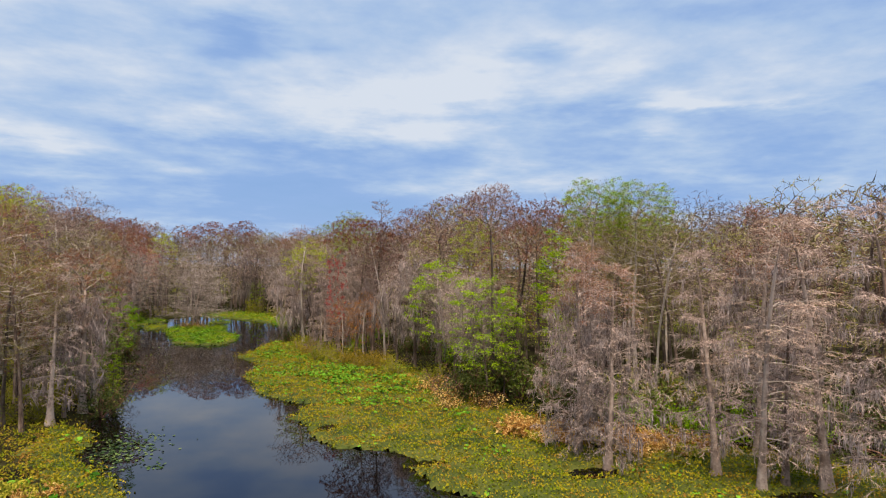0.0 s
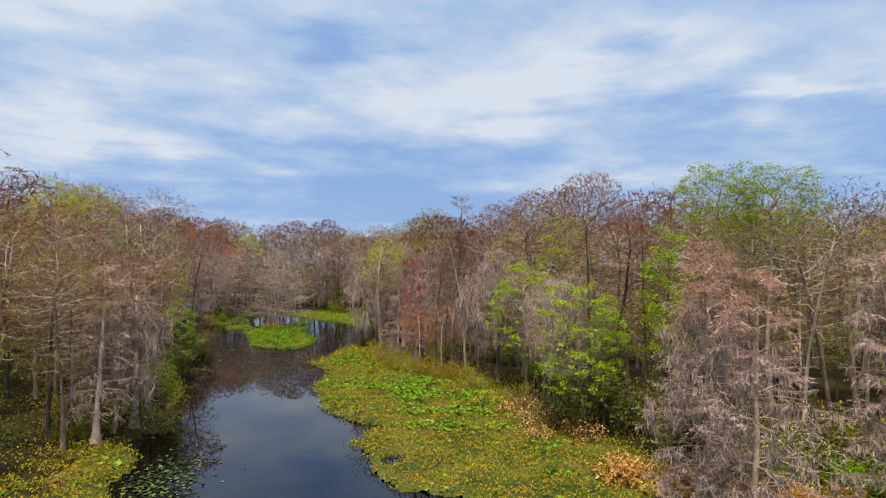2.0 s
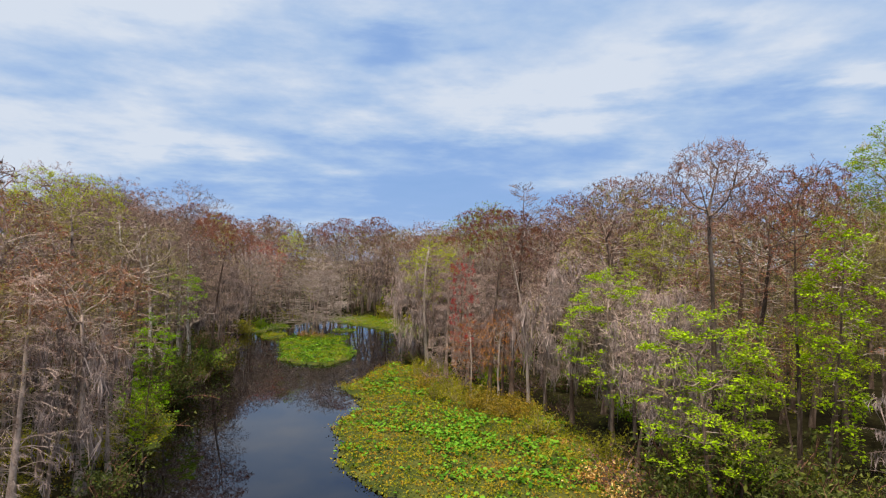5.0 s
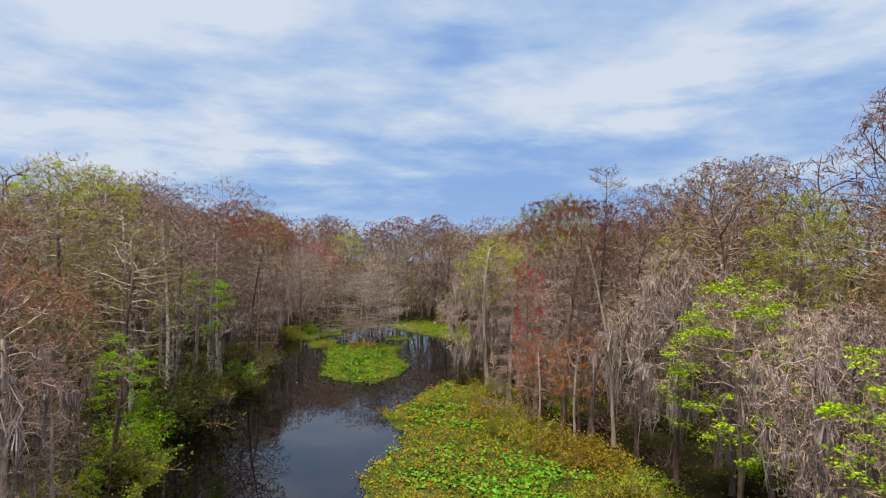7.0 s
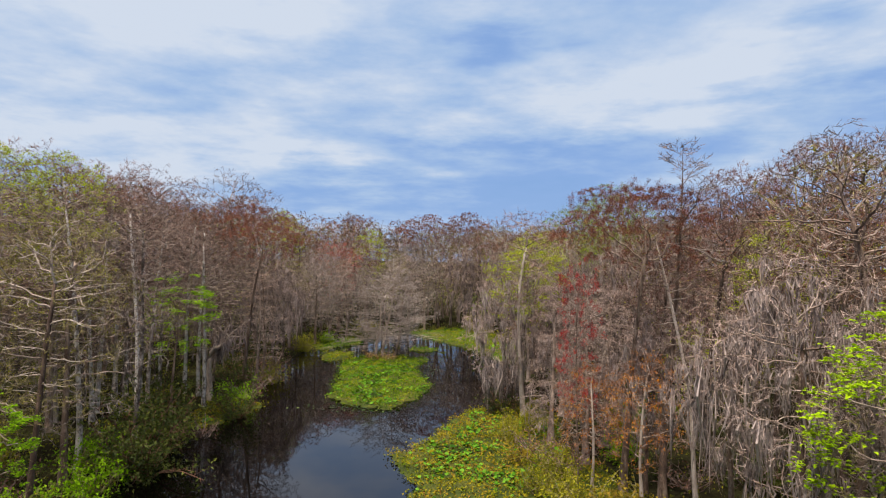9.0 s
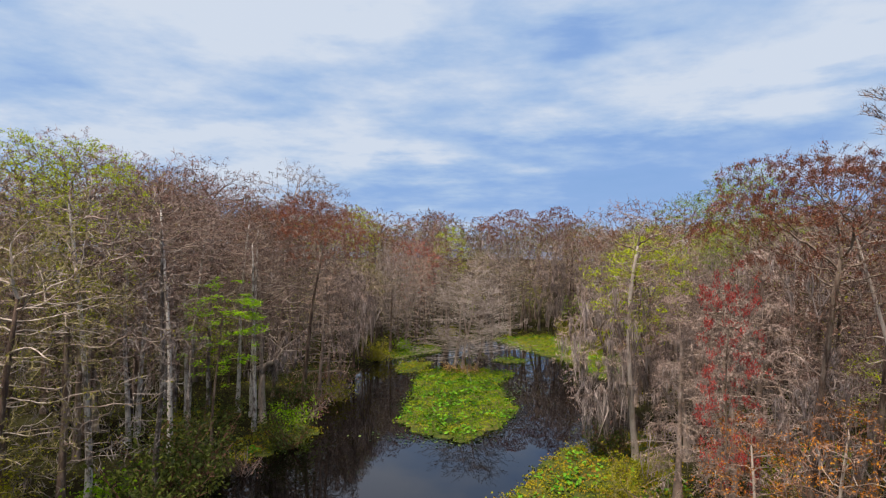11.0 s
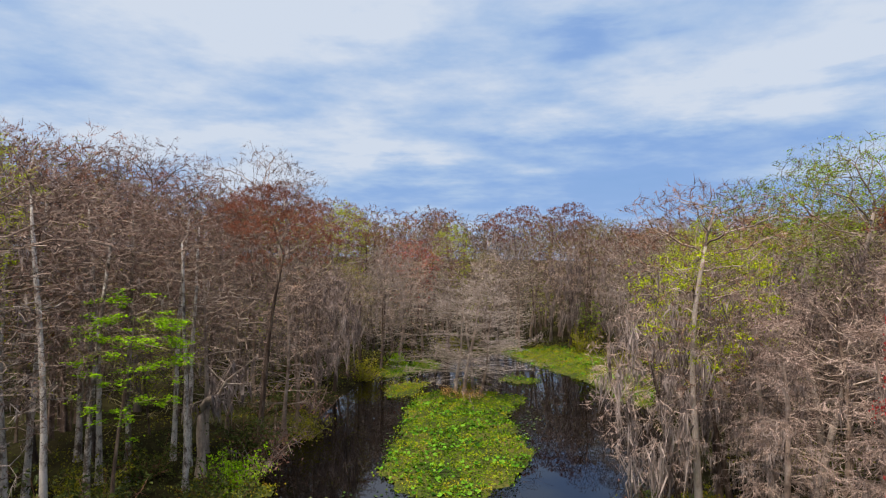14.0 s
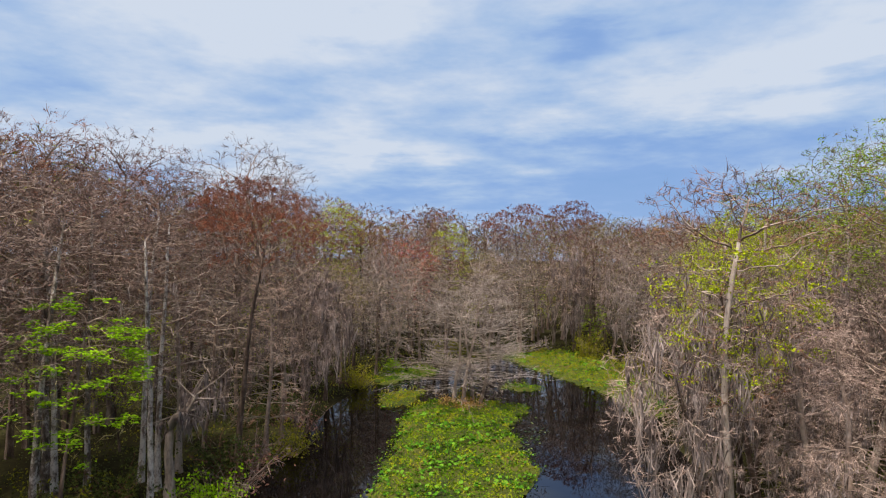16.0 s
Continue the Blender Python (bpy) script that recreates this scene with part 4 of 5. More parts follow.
species("red_maple", "red_maple_tree", "thin maple with red spring leaves and pale trunk", dict(B, trunk=bark_grey, branches=bark_grey, twigs=twig_grey, leaves=leaf_red), (50, 57), **dict(C, H=11, R=0.08, lo=0.25, top=0.8, wide=2.3, zc=0.62, deep=0.45, n=1680, leaves=17, leaf=0.09, leaf_spread=0.12, clump=0.4, leaf_zone=(0.3, 2)))
species("orange_tree", "red_maple_tree", "small tree with orange and russet leaves", dict(B, trunk=bark_pale, twigs=twig_brown, leaves=leaf_orange), (51, 52), **dict(C, H=7, R=0.08, lo=0.25, top=0.8, wide=1.9, zc=0.6, n=1200, leaves=8, leaf=0.08, leaf_spread=0.12, clump=0.6))
species("pink_crown", "red_maple_tree", "broad tree with dull pink-red crown", dict(B, trunk=bark_grey, twigs=twig_brown, leaves=leaf_red), (53,), **dict(C, H=13, wide=3.4, zc=0.66, leaves=6, leaf=0.09, leaf_spread=0.14))

# trees that stand out, right bank
for key, x, y, h in [
    ("rusty_cypress", 18.2, 29.5, 11.2), ("rusty_cypress", 18.5, 27.0, 10.6), ("rusty_cypress", 20.4, 32.3, 11.6), ("moss_cypress", 23.0, 24.5, 11.5), ("open_cypress", 23.7, 22.4, 12.8), ("moss_cypress", 25.2, 22.5, 9.0),
    ("moss_cypress", 26.6, 21.5, 13.0), ("rusty_cypress", 27.8, 26.5, 13.6), ("open_cypress", 30.5, 28.5, 14.0), ("moss_cypress", 26.5, 17.5, 13.5),
    ("white_trunk", 27.0, 34.5, 13.0), ("bright", 17.6, 40.6, 9.2), ("bright_narrow", 18.9, 41.2, 8.5), ("bright_narrow", 22.4, 41.2, 12.8), ("vase_cypress", 18.6, 42.6, 16.5),
    ("green_crown", 26.1, 41.3, 16.8), ("green_crown", 28.6, 38.9, 16.4), ("olive", 32.0, 42.0, 16.2), ("flat_cypress", 22.8, 43.2, 15.6), ("rusty", 21.5, 45.5, 14.6), ("bright", 17.6, 52.6, 10.2),
    ("white_trunk", 14.6, 63.0, 13.4), ("spire", 13.6, 64.8, 17.0), ("mossy_bare", 16.4, 57.0, 12.0), ("red_maple", 9.8, 66.2, 11.6), ("orange_tree", 10.4, 65.2, 6.6), ("orange_tree", 12.4, 63.8, 7.4), ("umbrella_cypress", 11.9, 65.4, 15.5),
    ("pale_mossy", 7.4, 79.0, 15.2), ("mossy_bare", 6.7, 80.2, 10.5), ("flat_cypress", 25.7, 75.5, 19.1), ("vase_cypress", 31, 82, 20.5), ("flat_cypress", 21, 77, 17.5), ("mossy_bare", 18.4, 55.6, 9.5), ("mossy_bare", 19.2, 53.2, 10),
    ("mossy_bare", 13.0, 65.6, 9.0), ("moss_cypress", 10.6, 69.4, 10.0), ("mossy_bare", 15.4, 60.8, 10.5), ("moss_cypress", 8.9, 73.2, 10.0), ("mossy_bare", 8.9, 84.2, 12.5), ("mossy_bare", 9.4, 88, 11.5), ("open_cypress", 8.2, 92, 11.0), ("mossy_bare", 17.4, 48.6, 9.5),
    ("yellow_crown", 22.5, 58, 14.5), ("green_tips", 14.7, 88, 17.6), ("green_tips", 11.8, 92.5, 16.4), ("green_tips", 13.4, 84.6, 17.2), ("yellow_crown", 9.0, 81.5, 13.5), ("bare", 12.6, 77.5, 11.5), ("bare", 14.2, 80.5, 12.5), ("bare", 11.2, 74.6, 10.5), ("mauve", 15.4, 75.0, 12.5), ("mossy_bare", 19.5, 46, 9.5),
]:
    tree(key, x, y, h, wide=0.78 if key == "umbrella_cypress" else 0.62 if key == "flat_cypress" else 0.5 if key == "red_maple" else 0.72 if key == "bright_narrow" else 1.0)
# island and far end
for dx, dy, h in ((0, 0, 11.2), (1.1, 0.5, 9.6), (-1.0, 0.7, 10.2), (0.3, 1.4, 9.0)):
    tree("isle_cypress", -7.6 + dx, 101.4 + dy, h, wide=1.22, z=0.0)
for key, x, y, h in [("pink_crown", -18.7, 122, 13.4), ("umbrella_cypress", -8, 136, 18.4), ("umbrella_cypress", -2.5, 141, 19.0), ("bare", -12, 139, 16.0), ("olive", 3, 137, 17.0), ("vase_cypress", -30, 172, 21.0), ("bank_bare", 8.6, 95.2, 13.0), ("bare", 9.2, 99.4, 14.2), ("bank_bare", 9.4, 104.2, 13.5), ("bare", 8.9, 109.6, 14.6), ("bank_bare", 7.9, 115.5, 13.5), ("bare", 7.4, 121.4, 15.4), ("bare", 1.4, 128.6, 16.0), ("mauve", -3.2, 134.6, 16.6), ("bare", 6.5, 128, 15.5), ("olive", 10, 131, 16.5),
                     ("mossy_bare", 4, 126, 12), ("mossy_bare", -0.5, 131.5, 13), ("bright", 1.5, 129.5, 6), ("bare", -5, 133, 13.5), ("mossy_bare", -11, 127, 11.5), ("bare", -14, 121, 11), ("open_cypress", -17.5, 113, 11),
                     # left bank
                     ("moss_cypress", -10.6, 42.6, 10.0), ("olive", -11.6, 41.0, 10.8), ("bright_high", -8.7, 50.2, 8.0), ("bright_narrow", -8.2, 48.2, 3.8), ("mossy_bare", -10.4, 44.6, 8.5), ("moss_cypress", -9.4, 48.0, 7.0), ("rust_flat", -9.7, 46.0, 11.0), ("bank_bare", -12.4, 47.5, 11.6), ("bare", -14.6, 49.4, 11.5), ("bright_high", -15.5, 72.3, 9.8),
                     ("pole", -16.0, 77.3, 13.5), ("pole", -19.7, 77.6, 15), ("pole", -20.8, 77.0, 15.5), ("pole", -24.2, 79, 16.5), ("pole", -22.3, 74.3, 16), ("pole", -17.9, 80.0, 14.5), ("pole", -22.9, 78.4, 16), ("pole", -19.4, 80.6, 15), ("pole", -21.2, 72.4, 15), ("yellow_crown", -21.9, 69.5, 17.2), ("yellow_crown", -24.5, 67.5, 17.4), ("umbrella_cypress", -15.6, 83.2, 15.2), ("white_limb", -23.2, 71.6, 10.5), ("white_limb", -25.6, 74.6, 12.5), ("white_limb", -18.6, 82.4, 12.5),
                     ("bare", -23.9, 93.9, 19.9), ("mauve", -28.8, 88.5, 19.6), ("bare", -19.9, 95.2, 17.8), ("mauve", -23.8, 79.6, 18.2), ("mauve", -28.0, 74, 19.0), ("rusty", -26, 78, 18.2), ("bare", -16.2, 88.5, 12.5), ("mossy_bare", -17.4, 93.5, 10.5), ("mossy_bare", -18.6, 99.5, 11), ("open_cypress", -15.8, 86.2, 10.5),
                     ("olive", -13.4, 46.0, 9.5), ("olive", -14.2, 51.5, 10.5), ("olive", -12.2, 53.5, 8.5), ("umbrella_cypress", -24, 97, 17.4), ("flat_cypress", -34, 99, 19.0)]:
    tree(key, x, y, h, wide=0.66 if key == "bright_narrow" else 0.6 if key == "bright_high" and y < 60 else 0.8 if key == "umbrella_cypress" else 1.0)


def bent_tree():
    """The pale trunk that bends sharply over the water."""
    rng = np.random.default_rng(77)
    root = new("bent_tree")
    root.matrix_world = pose(-16.5, 79.1, 0.25)
    tagged(root, "pale bent trunk arching towards the water, mossy twigs", "tree", "bent trees")
    stem = np.array([(0, 0, -0.5), (0, 0, 0.3), (0.03, 0, 1.2), (-0.04, -0.05, 2.3), (0.06, -0.1, 3.2), (0.2, -0.13, 3.7), (0.5, -0.2, 4.05), (0.95, -0.32, 4.2), (1.4, -0.5, 4.55), (1.9, -0.65, 5.3)])
    wood = [tube(stem, [0.4, 0.29, 0.21, 0.19, 0.19, 0.21, 0.19, 0.14, 0.09, 0.03], 9)]
    tb, tt, mp = [], [], []
    for k in range(16):
        p = along(stem, np.array(0.62 + 0.38 * rng.uniform()))
        limb = way_from(p, rng.normal(0, 1, 3) * [1, 1, 0.5] + [0.5, 0, 0.5], rng.uniform(1.2, 2.8), 4, rng, 0.16, 0.0)
        wood.append(tube(limb, np.linspace(0.045, 0.008, 5), 4))
        q = along(limb, rng.uniform(0.2, 1, 26))
        tb.append(q), tt.append(q + unit(rng.normal(0, 1, (26, 3)) + [0.2, 0, 0.2]) * rng.uniform(0.3, 0.7, (26, 1)))
        mp.append(along(limb, rng.uniform(0.1, 1, 14)))
    part("trunk", solid("bent_trunk", *cat(wood), bark_pale, smooth=True), root)
    part("twig_spray", solid("bent_twigs", *spikes(np.concatenate(tb), np.concatenate(tt), np.full(16 * 26, 0.011)), twig_grey), root)
    mp = np.concatenate(mp)
    part("hanging_moss", solid("bent_moss", *strands(mp, rng.uniform(0.3, 1.3, len(mp)), rng.uniform(0.03, 0.08, len(mp)), rng), moss_grey), root)


bent_tree()

# ---- the woods on both banks ----
pick = random.Random(4)


def kind_for(land, x, y):
    r = pick.random()
    if land > 1.5 and pick.random() < (0.1 if x < 0 else 0.17):
        return "sapling", pick.uniform(5.0, 8.5)
    if x > 8 and y < 62 and land > 4:
        return ("olive" if r < 0.36 else "yellow_crown" if r < 0.44 else "bare" if r < 0.72 else "green_crown" if r < 0.77 else "mauve"), pick.uniform(13.5, 16.5)
    if y > 84 and land < 18 and r < 0.6:
        return "bank_bare", pick.uniform(9.5, 13.0) * (1.0 if land < 8 else 1.2)
    if land < 4 and x > 0:
        return (("mossy_bare" if y < 62 else "moss_cypress") if r < 0.45 else "bare" if r < 0.64 else "moss_cypress" if r < 0.72 else "olive" if r < 0.86 else "mauve"), pick.uniform(9, 12.5)
    if x < 0 and 58 < y < 98 and land < 8:
        return ("pole" if r < 0.34 else "mauve" if r < 0.52 else "bank_bare" if r < 0.66 else "rusty" if r < 0.78 else "bare" if r < 0.88 else "olive"), pick.uniform(12.5, 15.5)
    if x < 0 and y < 72:
        return ("mauve" if r < 0.38 else "rusty" if r < 0.56 else "bare" if r < 0.72 else "olive" if r < 0.88 else "mossy_bare"), pick.uniform(10.5, 14) * (1.0 if land < 4 else 1.1)
    if land < 4:
        return ("mossy_bare" if r < 0.12 else "bare" if r < 0.55 else "olive" if r < 0.72 else "mauve"), pick.uniform(10.5, 14)
    if land < 9:
        return ("bare" if r < 0.4 else "mauve" if r < 0.54 else "olive" if r < 0.76 else "mossy_bare" if r < 0.86 else "rusty" if r < 0.95 else "yellow_crown"), pick.uniform(11.5, 15.0)
    if x < 0:
        return ("bare" if r < 0.24 else "mauve" if r < 0.54 else "olive" if r < 0.70 else "flat_cypress" if r < 0.80 else "rusty" if r < 0.90 else "yellow_crown"), pick.uniform(14.5, 18.0)
    return ("bare" if r < 0.28 else "mauve" if r < 0.55 else "olive" if r < 0.72 else "flat_cypress" if r < 0.82 else "rusty" if r < 0.9 else "yellow_crown"), pick.uniform(14.0, 17.5)


def crowded(x, y, gap):
    return any((x - a) ** 2 + (y - b) ** 2 < gap * gap for a, b in TREES)


FAR_SPOTS = []
spots = []
for gx in np.arange(-95, 96, 3.7):
    for gy in np.arange(14, 215, 3.7):
        spots.append((gx + pick.uniform(-1.6, 1.6), gy + pick.uniform(-1.6, 1.6)))
lands = -depth_in(WATER, np.array(spots))
for (x, y), land in zip(spots, lands):
    if land < 0.8 or (abs(x - 4) < 5 and y < 60):
        continue
    if (y < 24 and 0 < x < 24) or (x > 0 and y < 48 and land < 6) or (x < 0 and y < 41):
        continue
    if land < (32 if x > 10 and y < 56 else 17 if y > 95 and abs(x + 5) < 30 else 11) and y < 146 and y > 20 and abs(x - 4) < 0.8 * y + 8:
        if not crowded(x, y, 2.2):
            key, h = kind_for(land, x, y)
            tree(key, x, y, h * (0.84 if x > 0 and y < 42 else 1.0))
    else:
        reach_x = abs(x + 2) < 30 + (1.0 if x > 0 and y < 75 else 0.62) * y
        keep = 0.9 if abs(x + 8) < 35 and 108 < y < 190 and land < 30 else 0.9 if x > 12 and y < 60 and land < 26 else 0.72 if x > 12 and y < 72 and land < 60 else 0.85 if land < 22 else 0.4 if land < 34 else 0.1 if land < 50 else 0.02
        if reach_x and y > (16 if x > 30 else 22) and pick.random() < keep and not crowded(x, y, 1.6):
            FAR_SPOTS.append((x, y, land))


def far_woods():
    """The woods behind the banks: small, simplified trees in one mesh."""
    mats = [bark_grey, twig_mauve, twig_grey, twig_brown, twig_olive, tuft_brown, tuft_mauve, leaf_olive, leaf_yellow, moss_grey, leaf_shaded]
    slot = {m.name: k for k, m in enumerate(mats)}
    kinds = []
    for seed, twigs, leaves, amount, flat_top in ((60, twig_grey, tuft_mauve, 2.0, False), (61, twig_mauve, tuft_mauve, 4.0, False), (62, twig_olive, leaf_olive, 5.0, False), (63, twig_brown, tuft_brown, 9.0, True), (64, twig_grey, tuft_mauve, 4.0, True),
                                                  (65, twig_olive, leaf_yellow, 4.0, False), (66, twig_brown, tuft_brown, 6.0, False)):
        raw = grow(seed, H=16, R=0.18, lo=0.55 if flat_top else 0.25, top=0.76, wide=4.4 if flat_top else 3.9, zc=0.8 if flat_top else 0.68, deep=0.2 if flat_top else 0.5, lobes=8, flatten=0.45 if flat_top else 0.65, fill=0.4, n=380, step=0.58, tip_r=0.017, thick=0.034,
                   twigs=5, twig=(0.25, 0.65), twig_r=0.03, leaves=amount, leaf=0.11, leaf_spread=0.16, flat=0.3, sides=3)
        sets = [(*raw["trunk"], slot["bark_grey"]), (*raw["branches"], slot["bark_grey"]), (*raw["twigs"], slot[twigs.name]), (*raw["leaves"], slot[leaves.name])]
        v, f = cat([(a, b) for a, b, _ in sets])
        kinds.append((v, f, np.concatenate([np.full(len(b), m) for _, b, m in sets])))
    # low understory; one of the two carries the woods' inner shade in its leaf colour
    for seed, leaves in ((67, leaf_shaded), (68, leaf_olive)):
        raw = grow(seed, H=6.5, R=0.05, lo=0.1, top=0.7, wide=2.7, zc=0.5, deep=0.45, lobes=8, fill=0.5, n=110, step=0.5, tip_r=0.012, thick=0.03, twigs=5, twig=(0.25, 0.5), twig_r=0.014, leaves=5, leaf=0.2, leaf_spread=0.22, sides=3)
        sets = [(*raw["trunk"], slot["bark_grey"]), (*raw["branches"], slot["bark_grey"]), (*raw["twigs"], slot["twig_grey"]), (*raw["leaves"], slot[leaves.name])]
        v, f = cat([(a, b) for a, b, _ in sets])
        kinds.append((v, f, np.concatenate([np.full(len(b), m) for _, b, m in sets])))
    rng = np.random.default_rng(8)
    low = [(x + rng.normal(0, 1.2), y + rng.normal(0, 1.2), land, 7 + int(rng.uniform() < 0.4)) for x, y, land in FAR_SPOTS if land < 24 and rng.uniform() < 0.7]
    vs, fs, ms, count = [], [], [], 0
    for x, y, land, low_kind in [(*spot, None) for spot in FAR_SPOTS] + low:
        green_side = x > 8 and y < 75
        v, f, m = kinds[low_kind if low_kind is not None else rng.choice(7, p=[0.18, 0.14, 0.34, 0.06, 0.04, 0.2, 0.04] if green_side else [0.24, 0.22, 0.2, 0.1, 0.08, 0.08, 0.08])]
        s = rng.uniform(14.5, 18.2) * (0.86 if x > 0 and y < 40 else 1.0) / 15.2 * (1.05 if x < 0 else 1.0)
        a = rng.uniform(0, 6.28)
        c, d = np.cos(a) * s, np.sin(a) * s
        w = np.stack([x + v[:, 0] * c - v[:, 1] * d, y + v[:, 0] * d + v[:, 1] * c, 0.25 + v[:, 2] * s], -1)
        vs.append(w), fs.append(f + count), ms.append(m)
        count += len(v)
    me = solid("far_woods", np.concatenate(vs), np.concatenate(fs), mats, np.concatenate(ms))
    tagged(new("far_woods", me), "dense bare grey and rusty brown swamp woods behind the banks", "woods", kind="stuff")


far_woods()


# ---- undergrowth ----
def shrub_meshes(seed, leaf_mat, twig_mat, leaves, size, height, wide):
    rng = np.random.default_rng(seed)
    wood, tb, tt, lp = [], [], [], []
    for k in range(16):
        a = rng.uniform(0, 6.28)
        limb = way_from((rng.normal(0, 0.15), rng.normal(0, 0.15), -0.15), (np.cos(a) * wide, np.sin(a) * wide, 1.0), height * rng.uniform(0.7, 1.2), 5, rng, 0.17, 0.0)
        wood.append(tube(limb, np.linspace(0.025, 0.006, 6), 3))
        q = along(limb, rng.uniform(0.25, 1, 9))
        e = q + unit(rng.normal(0, 1, (9, 3)) + [0, 0, 0.3]) * rng.uniform(0.2, 0.55, (9, 1))
        tb.append(q), tt.append(e), lp.append(e[rng.integers(0, 9, leaves)] + rng.normal(0, 0.12, (leaves, 3)))
    out = {"brushwood": solid("shrub_stems", *cat([*wood, spikes(np.concatenate(tb), np.concatenate(tt), np.full(144, 0.01))]), twig_mat)}
    if leaves:
        lp = np.concatenate(lp)
        lp[:, 2] = np.maximum(lp[:, 2], 0.03)
        out["foliage"] = solid("shrub_leaves", *blades(lp, size * rng.uniform(0.6, 1.4, len(lp)), rng, 0.4), leaf_mat)
    return out


SHRUBS = {
    "dark": ("dark green leafy shrub at the bank", [shrub_meshes(s, leaf_bush, twig_brown, 90, 0.11, 1.8, 0.8) for s in (1, 2)]),
    "olive": ("olive-green low shrub at the bank", [shrub_meshes(s, leaf_olive, twig_olive, 75, 0.1, 1.4, 0.9) for s in (3, 4)]),
    "green": ("fresh green low shrub under the trees", [shrub_meshes(s, leaf_fresh, twig_olive, 60, 0.11, 1.3, 0.8) for s in (5, 6)]),
    "twiggy": ("bare grey-brown twiggy shrub at the water's edge", [shrub_meshes(s, tuft_mauve, twig_grey, 14, 0.1, 1.6, 1.0) for s in (7, 8)]),
    "golden": ("golden-olive low shrub at the mat's edge", [shrub_meshes(s, leaf_gold, twig_olive, 70, 0.11, 1.2, 1.0) for s in (10, 11)]),
    "russet": ("russet-brown low shrub on the bank", [shrub_meshes(s, fern_orange, twig_brown, 30, 0.12, 1.1, 1.0) for s in (9,)]),
}


def shrub(key, x, y, size=1.0, z=None):
    said, protos = SHRUBS[key]
    rng = random.Random(int(x * 57 + y * 311))
    root = new("shrub")
    base = max(float(ground_z(x, y)[0]), 0.05) if z is None else z
    root.matrix_world = pose(x, y, base, 0, 0, rng.uniform(0, 360)) @ Matrix.Scale(size, 4)
    tagged(root, said, "shrub", key + " shrubs")
    for k, me in rng.choice(protos).items():
        tagged(part(k, me, root), kind="stuff")


for key, x, y, s in [("dark", 18.4, 43.2, 2.3), ("dark", 16.6, 42.4, 1.9), ("dark", 20.2, 41.4, 2.2), ("dark", 21.4, 38.0, 1.8), ("dark", 19.0, 45.5, 1.4), ("dark", 22.0, 40.0, 1.5), ("dark", 24.5, 36.5, 1.4), ("green", 23.5, 33.0, 1.6), ("green", 26.5, 30.5, 1.5), ("dark", 28.5, 31.5, 2.0), ("green", 31, 27, 1.9), ("dark", 26, 33, 2.2), ("dark", 30, 29.5, 2.2), ("green", 24.6, 31.6, 1.8), ("dark", 33, 26, 2.3), ("green", 28.4, 28.8, 1.9), ("dark", 22.6, 36.2, 2.0), ("olive", 25, 35, 2.2), ("olive", 29.5, 33.5, 2.2), ("green", 32.5, 29.5, 2.0), ("dark", 35, 23, 2.2),
                     ("twiggy", 15.6, 45.8, 1.5), ("twiggy", 16.6, 44.0, 1.4), ("russet", 15.2, 43.6, 1.2), ("russet", 14.4, 46.2, 1.2), ("russet", 17.0, 40.4, 1.2), ("russet", 14.8, 41.0, 1.0), ("olive", 16.2, 49.4, 1.4), ("olive", 13.6, 55, 1.3),
                     ("golden", 12.4, 60.6, 1.5), ("golden", 11.0, 62.0, 1.5), ("olive", 9.6, 63.6, 1.4), ("golden", 13.4, 58.6, 1.4), ("golden", 11.6, 59.4, 1.1), ("golden", 10.2, 60.8, 1.1), ("olive", 7.8, 64.6, 1.1), ("olive", 6.4, 73.0, 1.1), ("golden", 7.0, 69.0, 1.0), ("olive", 8.6, 66.6, 1.3), ("twiggy", 9.2, 68.6, 1.6), ("twiggy", 8.0, 70.4, 1.4), ("dark", 6.0, 79.6, 1.2), ("twiggy", 5.6, 80.6, 1.3), ("olive", 7.2, 75.4, 1.3),
                     ("dark", -12.6, 64.4, 2.0), ("dark", -14.0, 66.8, 2.1), ("dark", -14.6, 69.4, 2.0), ("green", -13.0, 61.4, 1.5), ("green", -12.4, 58.4, 1.4), ("dark", -11.4, 54.6, 1.6), ("olive", -11.6, 50, 1.5), ("olive", -12, 43.5, 1.4), ("green", -15.5, 64.5, 1.5),
                     ("olive", -18.8, 74.2, 1.5), ("twiggy", -14.6, 81.6, 1.8), ("twiggy", -15.2, 84, 1.6), ("dark", -15.6, 82.6, 1.6), ("olive", -14.8, 87.2, 1.3), ("twiggy", -16.4, 91.5, 1.8), ("russet", -9.0, 101.0, 0.9), ("russet", -6.6, 100.6, 0.9), ("olive", -8.0, 103.4, 0.9), ("russet", -7.6, 100.0, 0.7),
                     ("olive", 1.5, 128, 2.2), ("olive", 5.5, 119, 1.6), ("olive", -18, 105, 1.6)]:
    shrub(key, x, y, s)
count = 0
for (x, y), land in zip(spots, lands):
    x, y = x + 1.6, y - 1.5
    if 0.3 < land < 9 and (42 if x < 0 else 20) < y < 126 and count < 110 and pick.random() < 0.36:
        r = pick.random()
        shrub("dark" if r < 0.4 else "olive" if r < 0.68 else "twiggy" if r < 0.9 else "green", x, y, pick.uniform(0.9, 1.6))
        count += 1


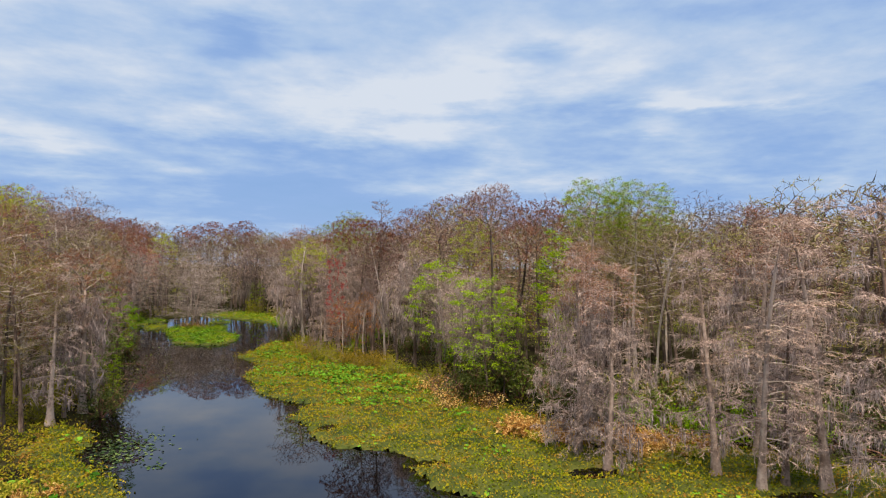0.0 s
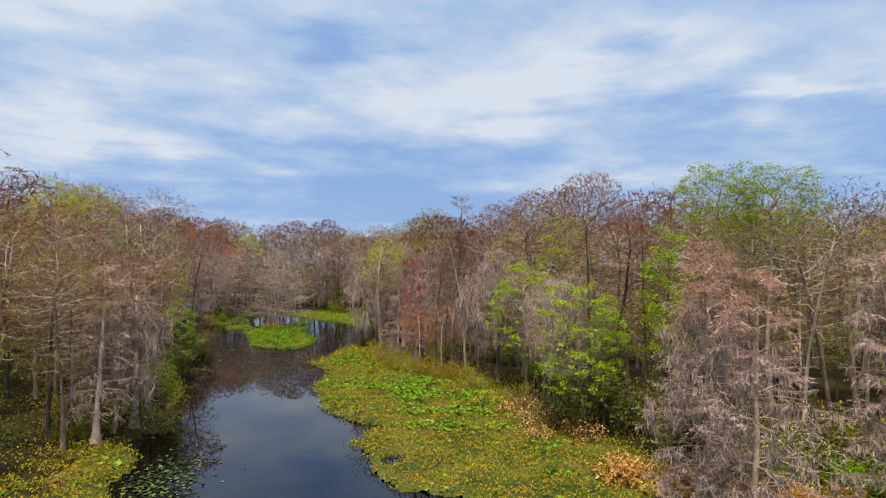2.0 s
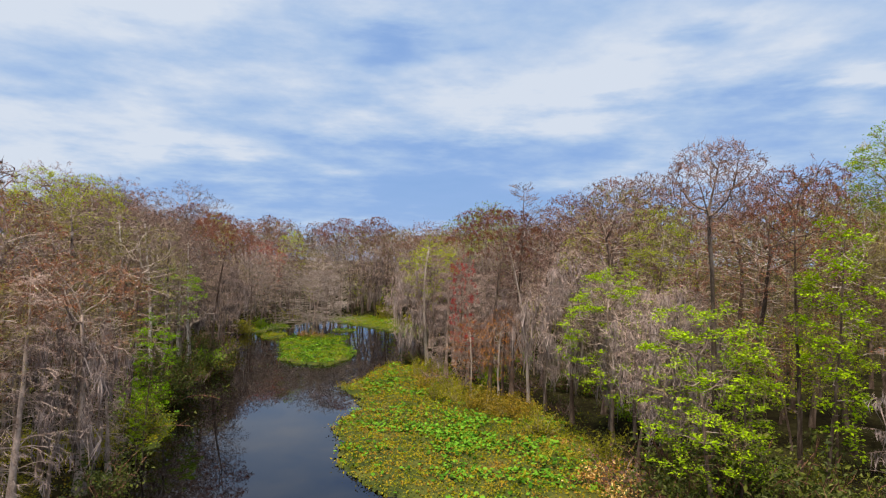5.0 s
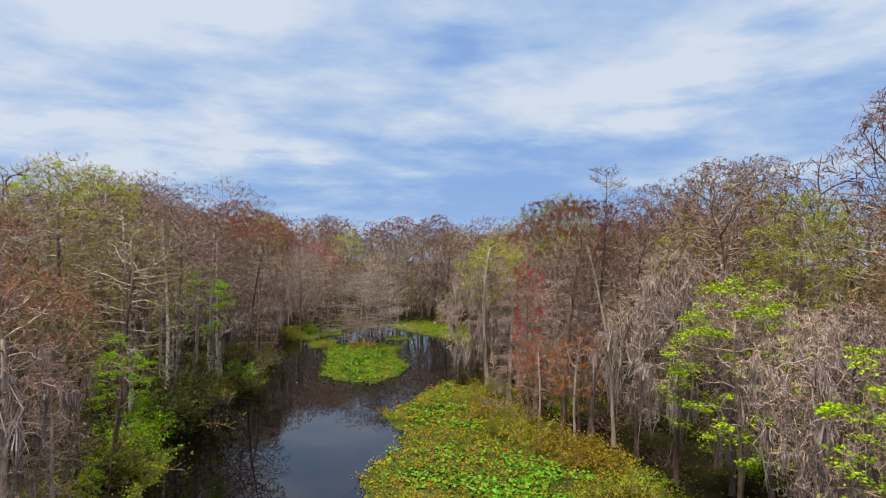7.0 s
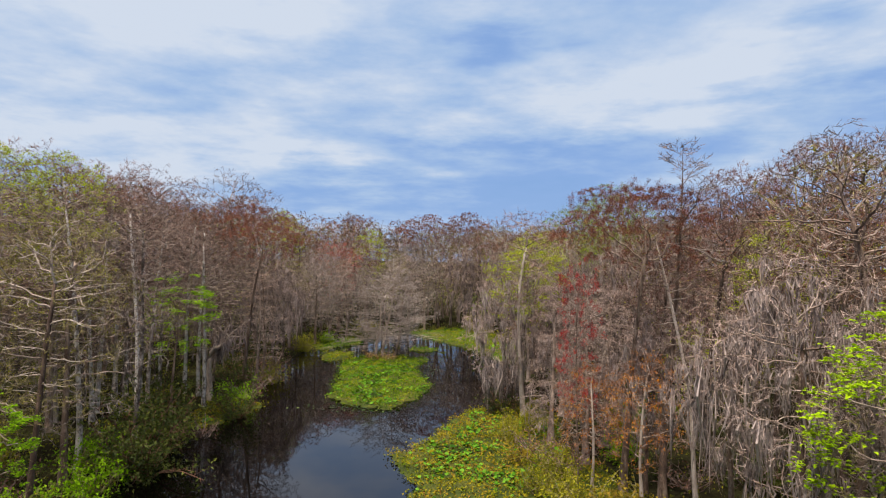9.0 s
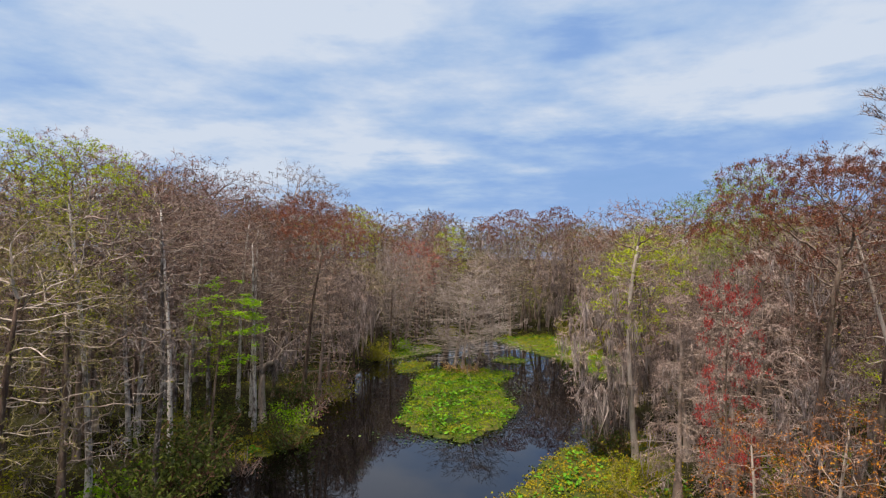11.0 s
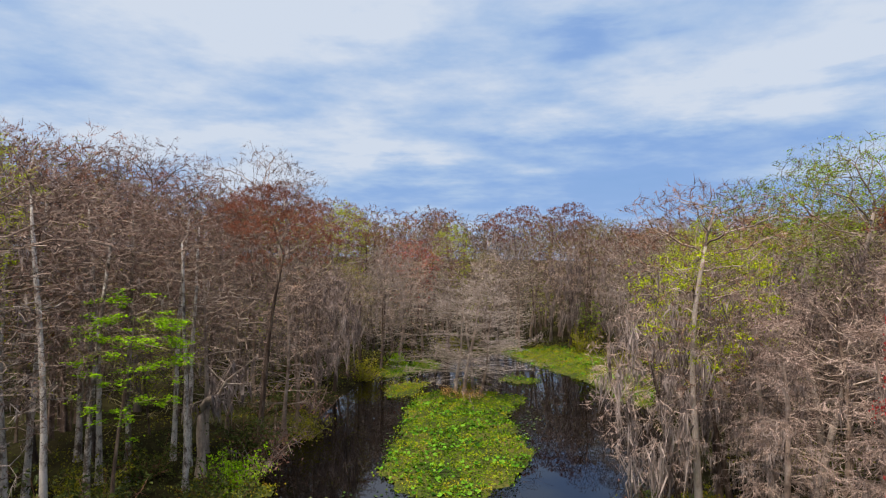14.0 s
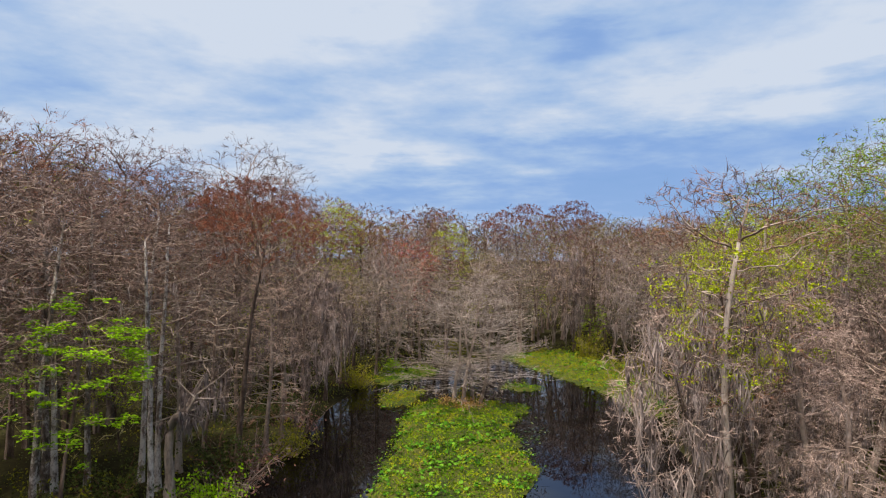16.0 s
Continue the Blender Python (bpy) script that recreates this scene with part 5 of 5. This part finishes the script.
def undergrowth():
    """Low leafy growth on the forest floor behind both banks."""
    rng = np.random.default_rng(31)
    x, y = rng.uniform(-45, 45, 150000), rng.uniform(22, 135, 150000)
    land = -depth_in(WATER, np.stack([x, y], -1))
    clump = waves(x, y, 71, 4.0) + 0.6 * waves(x, y, 72, 1.6)
    on = (land > 0.1) & (land < 14) & (clump > np.where(x < 0, -0.8, -0.25)) & (np.abs(x - 4) < 0.8 * y + 6)
    x, y, land, clump = x[on], y[on], land[on], clump[on]
    tall = np.clip(0.4 + 0.6 * clump, 0.2, 1.5)
    at = np.stack([x, y, ground_z(x, y) + 0.04 + tall * rng.uniform(0, 1, len(x)) ** 1.4], -1)
    v, f = blades(at, rng.uniform(0.08, 0.2, len(x)), rng, 0.35)
    # kind 0 is the near-black green that has forest-floor shade painted in
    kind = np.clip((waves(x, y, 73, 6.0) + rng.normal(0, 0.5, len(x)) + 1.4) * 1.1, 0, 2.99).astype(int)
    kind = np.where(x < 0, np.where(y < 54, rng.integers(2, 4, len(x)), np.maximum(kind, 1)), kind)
    tagged(new("undergrowth", solid("undergrowth", v, f, [leaf_shaded, leaf_bush, leaf_olive, leaf_gold], np.repeat(kind, 2))), "low olive and shade-darkened green undergrowth on the forest floor", "undergrowth", kind="stuff")


undergrowth()


def fern_mesh(seed, mat, length):
    """A clump of arching fronds set with broad leaflets."""
    rng = np.random.default_rng(seed)
    out, at = [], []
    for k in range(22):
        a = rng.uniform(0, 6.28)
        p = (rng.normal(0, 0.28), rng.normal(0, 0.28), 0)
        w = way_from(p, (np.cos(a) * 0.5, np.sin(a) * 0.5, 1), length * rng.uniform(0.5, 1.15), 4, rng, 0.12, -0.2)
        w[:, 2] = np.maximum(w[:, 2], 0.03)
        out.append(tube(w, np.array([0.012, 0.016, 0.014, 0.012, 0.005]), 3))
        at.append(along(w, rng.uniform(0.25, 1.0, 11)) + rng.normal(0, 0.07, (11, 3)))
    at = np.concatenate(at)
    at[:, 2] = np.maximum(at[:, 2], 0.06)
    out.append(blades(at, rng.uniform(0.14, 0.36, len(at)), rng, 0.3, 0.42))
    return solid("fern_fronds", *cat(out), mat)


FERNS = [fern_mesh(1, fern_orange, 1.3), fern_mesh(2, fern_orange, 1.2), fern_mesh(3, fern_yellow, 1.2)]
fern_pick = random.Random(9)


def fern(x, y, k, s):
    ob = new("fern_clump", FERNS[k])
    ob.matrix_world = pose(x, y, max(float(ground_z(x, y)[0]), 0.1), 0, 0, fern_pick.uniform(0, 360)) @ Matrix.Scale(s, 4)
    tagged(ob, ("withered orange-brown fern clump" if k < 2 else "yellow-green fern clump") + " on the swamp bank", "fern", "fern clumps")


for _ in range(90):
    u = fern_pick.uniform(0, 1)
    fern(16.6 + 8.2 * u + fern_pick.gauss(0, 0.5), 33.6 - 5.4 * u + fern_pick.gauss(0, 1.1), fern_pick.choice((0, 0, 1, 1, 2)), fern_pick.uniform(0.55, 1.0))
for _ in range(16):
    fern(fern_pick.gauss(-8.6, 1.4), fern_pick.gauss(30.5, 1.6), fern_pick.choice((0, 2, 2)), fern_pick.uniform(0.4, 0.7))
for _ in range(12):
    fern(fern_pick.gauss(14.0, 1.2), fern_pick.gauss(52, 1.6), fern_pick.choice((1, 2, 2)), fern_pick.uniform(0.3, 0.5))
